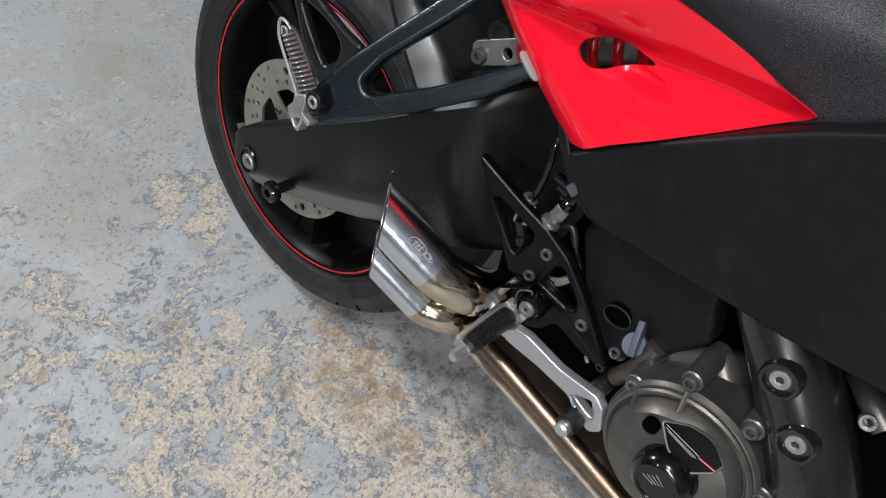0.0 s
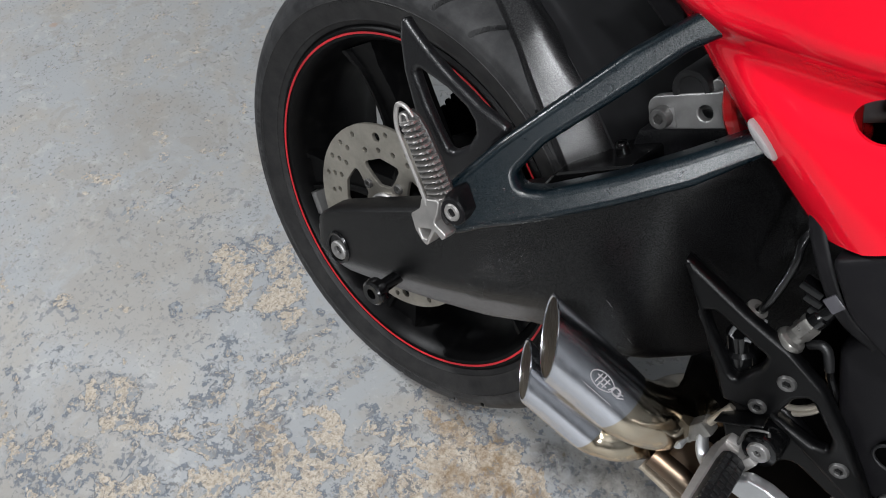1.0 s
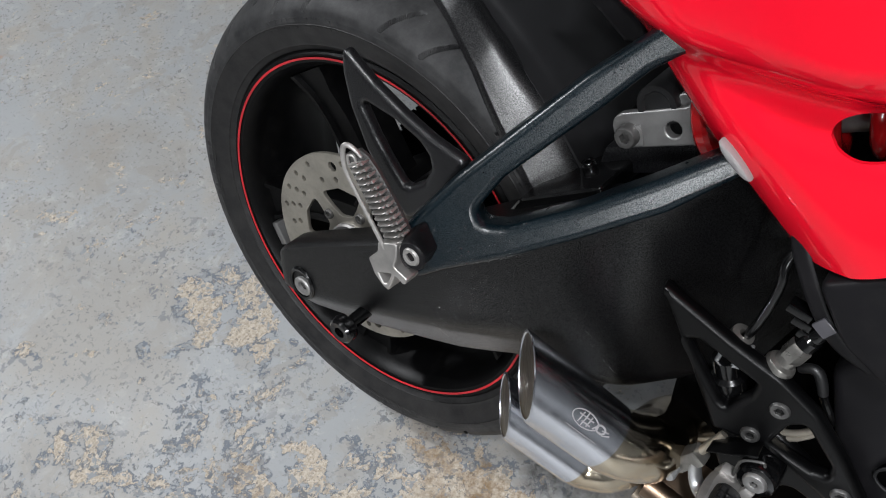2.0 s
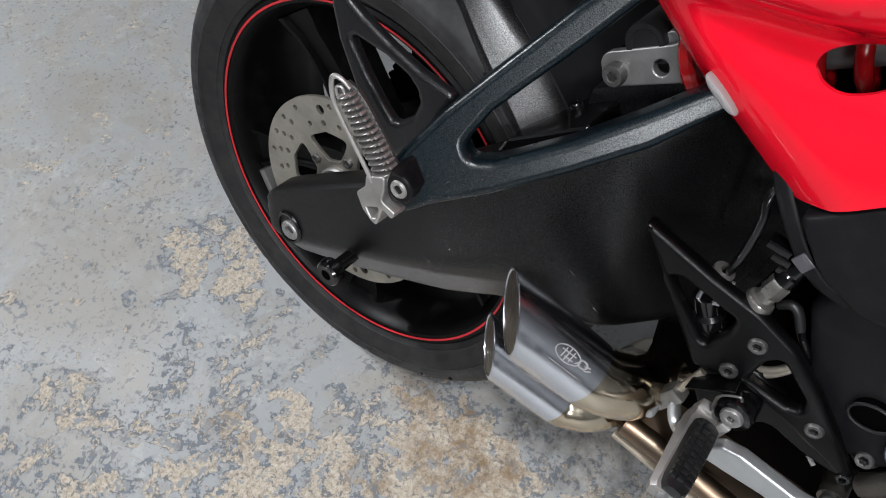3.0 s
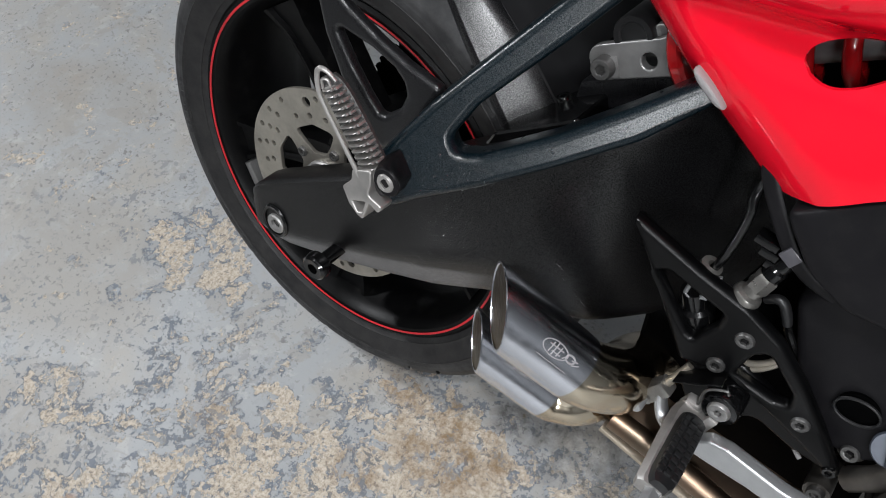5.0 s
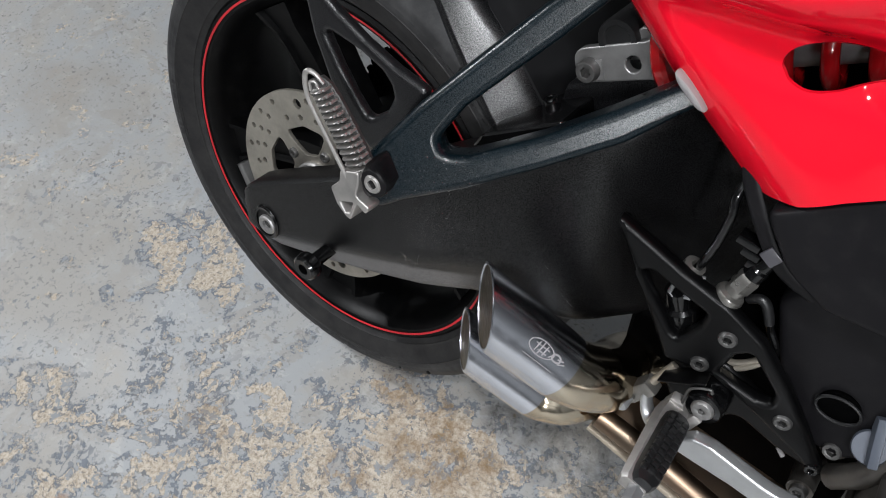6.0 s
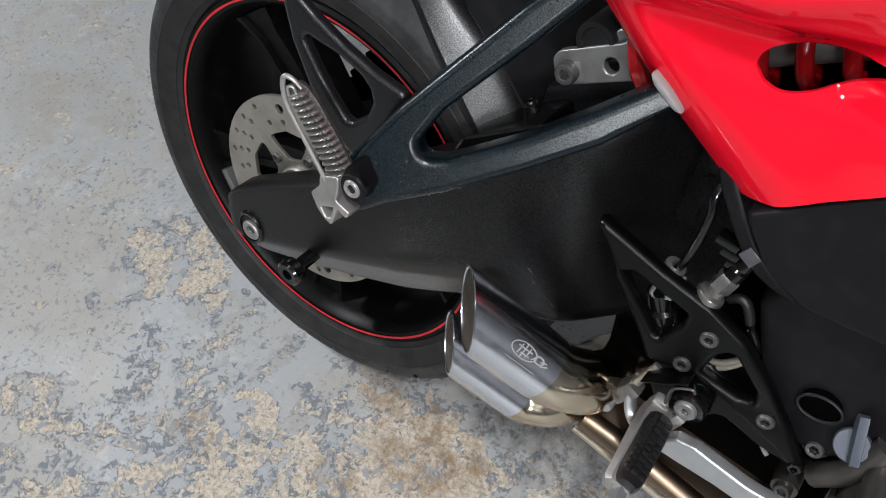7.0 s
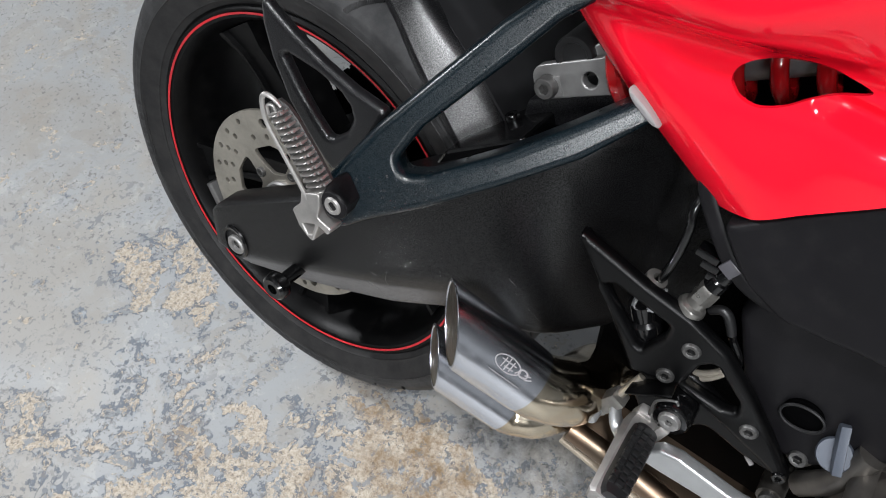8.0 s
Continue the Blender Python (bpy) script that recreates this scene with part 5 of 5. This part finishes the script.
def exhaust_tip(mouth, r, length, name_label):
    """A slash-cut tip: the mouth lies in an upright plane, the body runs forwards and down from it."""
    u = AX.orthogonal().normalized()
    w = AX.cross(u)
    back = Vector(mouth) - AX * length

    def ring(rad, cut, k=64):
        out = []
        for i in range(k):
            a = 2 * math.pi * i / k
            base = back + (u * math.cos(a) + w * math.sin(a)) * rad
            if cut is None:
                out.append(base)
            else:
                s = ((Vector(mouth) - base).dot(EX_N)) / AX.dot(EX_N)
                out.append(base + AX * (s + cut))
        return out

    mid = [a.lerp(b, 0.5) for a, b in zip(ring(r * 0.985, None), ring(r, 0))]
    ob = part("exhaust_tip", skin([ring(r * 0.955, None), ring(r * 0.975, None), mid, ring(r, -0.0012), ring(r - 0.0008, 0.0), ring(r - 0.0022, 0.0), ring(r - 0.0026, -0.0012)], caps=False), M_TIP, bike, name_label, 30)
    part("bore", skin([ring(r - 0.0026, -0.0012), [q - AX * 0.0 for q in ring(r - 0.004, None)], ring(r * 0.5, None)], caps=True), M_SOOT, ob, "sooty tan inside of the exhaust")
    return ob, back


MOUTH_A, MOUTH_B, ER, ERB = Vector((0.303, -0.229, 0.096)), Vector((0.267, -0.197, 0.002)), 0.0315, 0.0262
tip_a, back_a = exhaust_tip(MOUTH_A, ER, 0.088, "polished slash-cut exhaust tip with an etched mark")
tip_b, back_b = exhaust_tip(MOUTH_B, ERB, 0.092, "polished slash-cut exhaust tip")
pipe = part("exhaust_pipe", tube([back_a + AX * 0.006, back_a - AX * 0.008, (0.3852, -0.1900, 0.0309), (0.3944, -0.1740, 0.0192), (0.3975, -0.1520, 0.0025), (0.3940, -0.1250, -0.0144), (0.3980, -0.095, -0.0264), (0.43, -0.06, -0.03)], [0.0298, 0.0298, 0.0303, 0.0312, 0.0315, 0.031, 0.029, 0.028], 40, per=7, up=(0, 1, 0)), M_PIPE, bike, "gold heat-tinted steel exhaust bend")
part("lower_bend", tube([back_b + AX * 0.006, back_b - AX * 0.006, (0.347, -0.1625, -0.0570), (0.358, -0.155, -0.0590), (0.365, -0.144, -0.064), (0.367, -0.128, -0.076), (0.370, -0.105, -0.095)], [0.0245, 0.0246, 0.0252, 0.0258, 0.0258, 0.0255, 0.025], 36, per=7, up=(0, 1, 0)), M_PIPE, pipe)
part("collector", block([Vector(p) for p in ((0.385, -0.128, -0.098), (0.405, -0.138, -0.066), (0.420, -0.06, -0.05), (0.400, -0.02, -0.10))],
                        [Vector(p) for p in ((0.760, -0.135, -0.205), (0.780, -0.145, -0.170), (0.79, -0.06, -0.15), (0.77, -0.02, -0.20))], 0.008, 3), M_COPPER, pipe, "bronzed flat exhaust collector")
part("seam", tube([(0.388, -0.133, -0.098), (0.765, -0.140, -0.206)], 0.0085, 12, flat=0.5), M_TAN, pipe, "dull tan seam of the collector")
part("front_pipe", tube([(0.40, -0.150, -0.058), (0.46, -0.152, -0.070), (0.56, -0.152, -0.102), (0.70, -0.150, -0.150), (0.80, -0.14, -0.18)], 0.0115, 20, per=4), M_COPPER, pipe)
uu = (Vector((0.804, -0.799, 0.618)) - MOUTH_A)
uu = (uu - AX * uu.dot(AX)).normalized()
vv = AX.cross(uu)


def on_tip(s, a, out=0.0004):
    q = MOUTH_A - AX * s
    return q + (uu * math.cos(a) + vv * math.sin(a)) * (ER * (1 - 0.025 * s / 0.088) + out)


def tip_mark(s0, a0, rs, ra, width=0.00085):
    """An etched oval line that lies on the tip."""
    return tube([on_tip(s0 + rs * math.cos(t), a0 + ra * math.sin(t), 0.0001) for t in (2 * math.pi * i / 28 for i in range(29))], width, 4, flat=0.5, up=uu)


MARK_S, MARK_A = 0.050, 0.10
part("etched_mark", tip_mark(MARK_S, MARK_A, 0.0130, 0.21, 0.0006), M_ETCH, tip_a, "pale etched oval mark")
part("etched_mark", tip_mark(MARK_S + 0.016, MARK_A + 0.02, 0.0045, 0.10), M_ETCH, tip_a)
for ds, da, ls, dt in ((-0.0045, 0.0, 0.0012, 0.15), (-0.0005, 0.0, 0.0012, 0.19), (0.0040, 0.0, 0.0012, 0.15), (0.0, 0.06, 0.015, 0.0), (0.0020, -0.08, 0.009, 0.0), (0.0110, 0.0, 0.004, 0.09), (0.0205, 0.04, 0.006, 0.02), (0.0225, -0.05, 0.006, 0.05)):
    part("etched_stroke", tube([on_tip(MARK_S + ds + ls * (k / 6 - 0.5), MARK_A + da + dt * (k / 3 - 1), 0.0001) for k in range(7)], 0.00065, 4, flat=0.5, up=uu), M_ETCH, tip_a)
part("etched_line", tube([on_tip(MARK_S - 0.012 + 0.004 * i, MARK_A - 0.36, 0.0001) for i in range(9)], 0.0004, 4, flat=0.5, up=uu), M_ETCH, tip_a)

# engine side ------------------------------------------------------------------------------
CC = Vector((0.702, 0, 0.010))
case = part("clutch_cover", lathe([(0.0, -0.224), (0.022, -0.224), (0.030, -0.222), (0.052, -0.216), (0.064, -0.211), (0.070, -0.203), (0.073, -0.192), (0.083, -0.189), (0.086, -0.184), (0.086, -0.12), (0.0, -0.12)], 72, CC, closed=False), M_CASE, bike, "dark grey cast clutch cover", 30)
for bx, bz in ((0.6332, 0.0569), (0.6827, 0.1023), (0.7505, 0.0944), (0.6244, -0.0073), (0.786, 0.030), (0.780, -0.020)):
    part("boss", lathe([(0.0, -0.12), (0.0130, -0.12), (0.0115, -0.1830), (0.0100, -0.1845), (0.0, -0.1845)], 24, (bx, 0, bz), closed=False), M_CASE, case)
    bolt(case, (bx, -0.1845, bz), (0, -1, 0), 0.0080, 0.006, M_BOLT, 0.55, 6)
    if bx < 0.7 and bz > 0:
        away = (Vector((bx, 0, bz)) - CC).normalized()
        part("web", tube([(CC.x + 0.068 * away.x, -0.203, CC.z + 0.068 * away.z), (bx - 0.006 * away.x, -0.183, bz - 0.006 * away.z)], 0.0036, 8), M_CASE, case)
part("flange_ring", lathe([(0.0745, -0.186), (0.0745, -0.1935), (0.0765, -0.1955), (0.0795, -0.1955), (0.0815, -0.193), (0.0815, -0.186)], 72, CC), M_CASE, case)
part("crash_cap", lathe([(0.0, -0.243), (0.0195, -0.243), (0.0205, -0.2445), (0.0235, -0.2445), (0.0285, -0.241), (0.0320, -0.232), (0.0325, -0.205), (0.0, -0.205)], 44, (0.7075, 0, 0.019), closed=False), M_GLOSS, case, "black round crash cap")
for i in range(4):
    part("cap_mark", tube([(0.692 + 0.004 * i, -0.2434, 0.022 + 0.003 * i), (0.705 + 0.003 * i, -0.2434, 0.018 + 0.002 * i)], 0.00035, 4), M_ETCH, case)
WIN = rounded([(0.6810, 0.0710, 0.003), (0.7050, 0.0800, 0.03), (0.7300, 0.0790, 0.03), (0.7480, 0.0640, 0.003), (0.7440, 0.0540, 0.004), (0.7240, 0.0420, 0.01), (0.7000, 0.0500, 0.03)], 0.006)
WP = (-0.3375, 0.122, 0.514)


def on_window(x, z, out=0.0):
    return (x, WP[0] + WP[1] * x + WP[2] * z - out, z)


part("sight_window", plate(WIN, [], WP, 0.006, 0.001, 2), M_GLOSS, case, "dark glossy window in the cover")
part("window_frame", tube([on_window(x, z, 0.0004) for x, z in [tuple(q) for q in WIN] + [tuple(WIN[0])]], 0.0013, 6, up=(0, 1, 0)), M_CASE, case)
for x0, z0, x1, z1 in ((0.686, 0.0700, 0.726, 0.0600), (0.687, 0.0675, 0.724, 0.0575), (0.690, 0.0655, 0.722, 0.0565)):
    part("window_mark", tube([on_window(x0, z0, 0.0003), on_window(x1, z1, 0.0003)], 0.0004, 4), M_ETCH, case)
part("window_mark", tube([on_window(0.726, 0.0590, 0.0003), on_window(0.744, 0.0560, 0.0003)], 0.0010, 4), M_STRIPE, case, "red stroke in the window")
part("pivot_screw", lathe([(0.0, -0.215), (0.0085, -0.215), (0.0085, -0.222), (0.0, -0.2225)], 24, (0.674, 0, 0.058), closed=False), M_DARK, case)
part("upper_case", block([Vector(p) for p in ((0.598, -0.10, 0.020), (0.640, -0.172, 0.02), (0.79, -0.180, 0.03), (0.80, -0.08, 0.02))],
                         [Vector(p) for p in ((0.612, -0.085, 0.060), (0.6370, -0.128, 0.090), (0.6790, -0.138, 0.118), (0.74, -0.08, 0.11))], 0.012, 3), M_CASE, case, "", 40)
bolt(case, (0.636, -0.121, 0.083), (0.0, -0.95, 0.3), 0.0078, 0.007, M_BOLT, 0.55)
part("case_lug", lathe([(0.0, -0.08), (0.0125, -0.08), (0.0118, -0.122), (0.0, -0.122)], 20, (0.636, 0, 0.083), closed=False), M_CASE, case)
bolt(case, (0.5860, -0.130, 0.0330), (-0.1, -0.95, 0.2), 0.0078, 0.007, M_BOLT, 0.55)
bolt(case, (0.5810, -0.130, -0.0340), (-0.1, -0.95, 0.2), 0.0078, 0.007, M_BOLT, 0.55)
part("case_lug", lathe([(0.0, -0.09), (0.0125, -0.09), (0.0115, -0.130), (0.0, -0.130)], 20, (0.5860, 0, 0.0330), closed=False), M_CASE, case)
part("case_lug", lathe([(0.0, -0.09), (0.0125, -0.09), (0.0115, -0.130), (0.0, -0.130)], 20, (0.5810, 0, -0.0340), closed=False), M_CASE, case)
part("copper_tab", box((0.592, -0.124, 0.058), (0.012, 0.004, 0.007), Matrix.Rotation(radians(-20), 4, "Y"), 0.001), M_COPPER, case, "small copper-brown tab")
part("rod_end", tube([(0.550, -0.122, -0.006), (0.557, -0.125, -0.011)], 0.0022, 10), M_WHITE, case, "pale rod end")
part("rib_tube", tube([(0.596, -0.130, 0.002), (0.616, -0.142, 0.040), (0.628, -0.140, 0.080)], 0.011, 12, per=4), M_CASE, case)
cap = part("oil_filler_cap", lathe([(0.0, 0.010), (0.0128, 0.010), (0.0140, 0.007), (0.0140, -0.004), (0.012, -0.006), (0.012, -0.03), (0.0, -0.03)], 32, (0.606, -0.139, 0.064), (-0.10, -0.80, 0.60), closed=False), M_CAP, bike, "blue-grey oil filler cap with a grip")
part("grip", block([Vector(p) for p in ((0.6060, -0.1480, 0.0540), (0.6150, -0.1480, 0.0570), (0.6060, -0.1290, 0.0920), (0.5970, -0.1290, 0.0890))],
                   [Vector(p) for p in ((0.6080, -0.1640, 0.0660), (0.6150, -0.1640, 0.0690), (0.6065, -0.1440, 0.1020), (0.5995, -0.1440, 0.0990))], 0.0016, 2), M_CAP, cap)
spar = part("engine_mount", tube([(0.668, -0.128, 0.262), (0.700, -0.140, 0.210), (0.742, -0.146, 0.162), (0.780, -0.148, 0.112), (0.815, -0.150, 0.055), (0.85, -0.15, -0.02)], [0.028, 0.033, 0.038, 0.041, 0.042, 0.043], 40, per=6), M_FRAME, bike, "gloss gunmetal engine mount casting")
for x, z, dy in ((0.749, 0.162, 0.0), (0.787, 0.113, -0.0035)):
    part("counterbore", lathe([(0.0, -0.1855), (0.0135, -0.1855), (0.0146, -0.1905), (0.0172, -0.1905), (0.0192, -0.1865), (0.0200, -0.15), (0.0, -0.15)], 36, (x, dy, z), closed=False), M_FRAME, spar)
    bolt(spar, (x, -0.1852 + dy, z), (0, -1, 0), 0.0105, 0.0020, M_CAST, 0.4, 6)
part("hose_stub", tube([(0.795, -0.11, 0.16), (0.818, -0.140, 0.160), (0.838, -0.15, 0.150)], 0.012, 14, per=4), M_CASE, spar)
bolt(spar, (0.823, -0.155, 0.152), (0.1, -0.9, 0.3), 0.0085, 0.006, M_BOLT, 0.5, 6)

# water left from a wash ---------------------------------------------------------------
def droplets():
    """Small domes of water on the arm and on the bracket."""
    rng = random.Random(11)
    verts, faces = [], []

    def dome(at, nrm, r, tall):
        u = nrm.orthogonal().normalized()
        w = nrm.cross(u)
        base = len(verts)
        for ring, (rr, h) in enumerate(((1.0, -0.05), (0.86, 0.45), (0.5, 0.85))):
            for i in range(7):
                a = 2 * math.pi * i / 7
                verts.append(at + (u * math.cos(a) + w * math.sin(a)) * (r * rr) + nrm * (r * tall * h))
        verts.append(at + nrm * r * tall)
        for ring in range(2):
            for i in range(7):
                j = (i + 1) % 7
                faces.append((base + ring * 7 + i, base + ring * 7 + j, base + ring * 7 + 7 + j, base + ring * 7 + 7 + i))
        for i in range(7):
            faces.append((base + 14 + i, base + 14 + (i + 1) % 7, base + 21))

    for _ in range(1700):
        x = rng.gauss(0.196, 0.022)
        z0, z1 = lerp_row(LOW, x), lerp_row(TOP, x)
        v = min(0.42 + abs(rng.gauss(0.16, 0.15)), 0.95)
        r = min(0.00018 + rng.expovariate(1 / 0.00020), 0.0011)
        dome(Vector((x, arm_face(x, v), z0 + (z1 - z0) * v)), Vector((0.05, -1, 0.0)).normalized(), r, 0.55)
    for _ in range(260):
        x = rng.uniform(0.215, 0.285)
        z = 0.182 + (x - 0.215) * 0.42 + rng.random() ** 1.6 * 0.038
        if x > 0.252 and z > 0.196 + (x - 0.234) * 0.5 + 0.018:
            continue
        dome(on_bracket(x, z, 0.0001), NB, min(0.00025 + rng.expovariate(1 / 0.00028), 0.0010), 0.55)
    for _ in range(90):
        deg, y = rng.gauss(63, 7), -rng.uniform(0.015, 0.075)
        a, rr = radians(deg), lerp_row(CROWN, abs(y)) - 0.0002
        dome(Vector((rr * math.cos(a), y, rr * math.sin(a))), Vector((math.cos(a), y * 6, math.sin(a))).normalized(), min(0.0003 + rng.expovariate(1 / 0.0003), 0.0011), 0.55)
    mesh = bpy.data.meshes.new("water_droplets")
    mesh.from_pydata([tuple(q) for q in verts], [], faces)
    mesh.materials.append(M_WATER)
    return finish(mesh, 60)


wet = new("water_droplets", droplets())
wet.matrix_world = bike.matrix_world @ Matrix.Translation((0, 0, AXLE))
tagged(wet, "tiny whitened water droplets on the black swingarm, bracket and tyre", "water", kind="stuff")


def scratch(a, b, out, parent, w=0.00018):
    part("scratch", tube([a, tuple((p + q) / 2 + (0.0004 if i == 2 else 0) for i, (p, q) in enumerate(zip(a, b))), b], [w * 0.3, w, w * 0.3], 4), M_ETCH, parent)


for x, z, dx, dz in ((0.315, 0.098, 0.008, -0.006), (0.322, 0.083, 0.003, -0.002), (0.336, 0.070, 0.011, -0.012)):
    def face_at(xx, zz):
        lo, hi = lerp_row(LOW, xx), lerp_row(TOP, xx)
        return (xx, arm_face(xx, (zz - lo) / (hi - lo)) - 0.0001, zz)
    scratch(face_at(x, z), face_at(x + dx, z + dz), 0, arm)


# dried runs of water below the droplets
def face_point(xx, v):
    lo, hi = lerp_row(LOW, xx), lerp_row(TOP, xx)
    return (xx, arm_face(xx, v) - 0.0001, lo + (hi - lo) * v)


rng = random.Random(23)
for i in range(5):
    x, v = rng.uniform(0.15, 0.25), rng.uniform(0.36, 0.46)
    pts = []
    for j in range(rng.randint(5, 9)):
        pts.append(face_point(x, v))
        x += rng.gauss(0.0012, 0.0022)
        v -= rng.uniform(0.02, 0.05)
    part("water_run", tube(pts, [0.00016 + 0.0001 * rng.random() for _ in pts], 5, flat=0.5), M_WATER, arm)
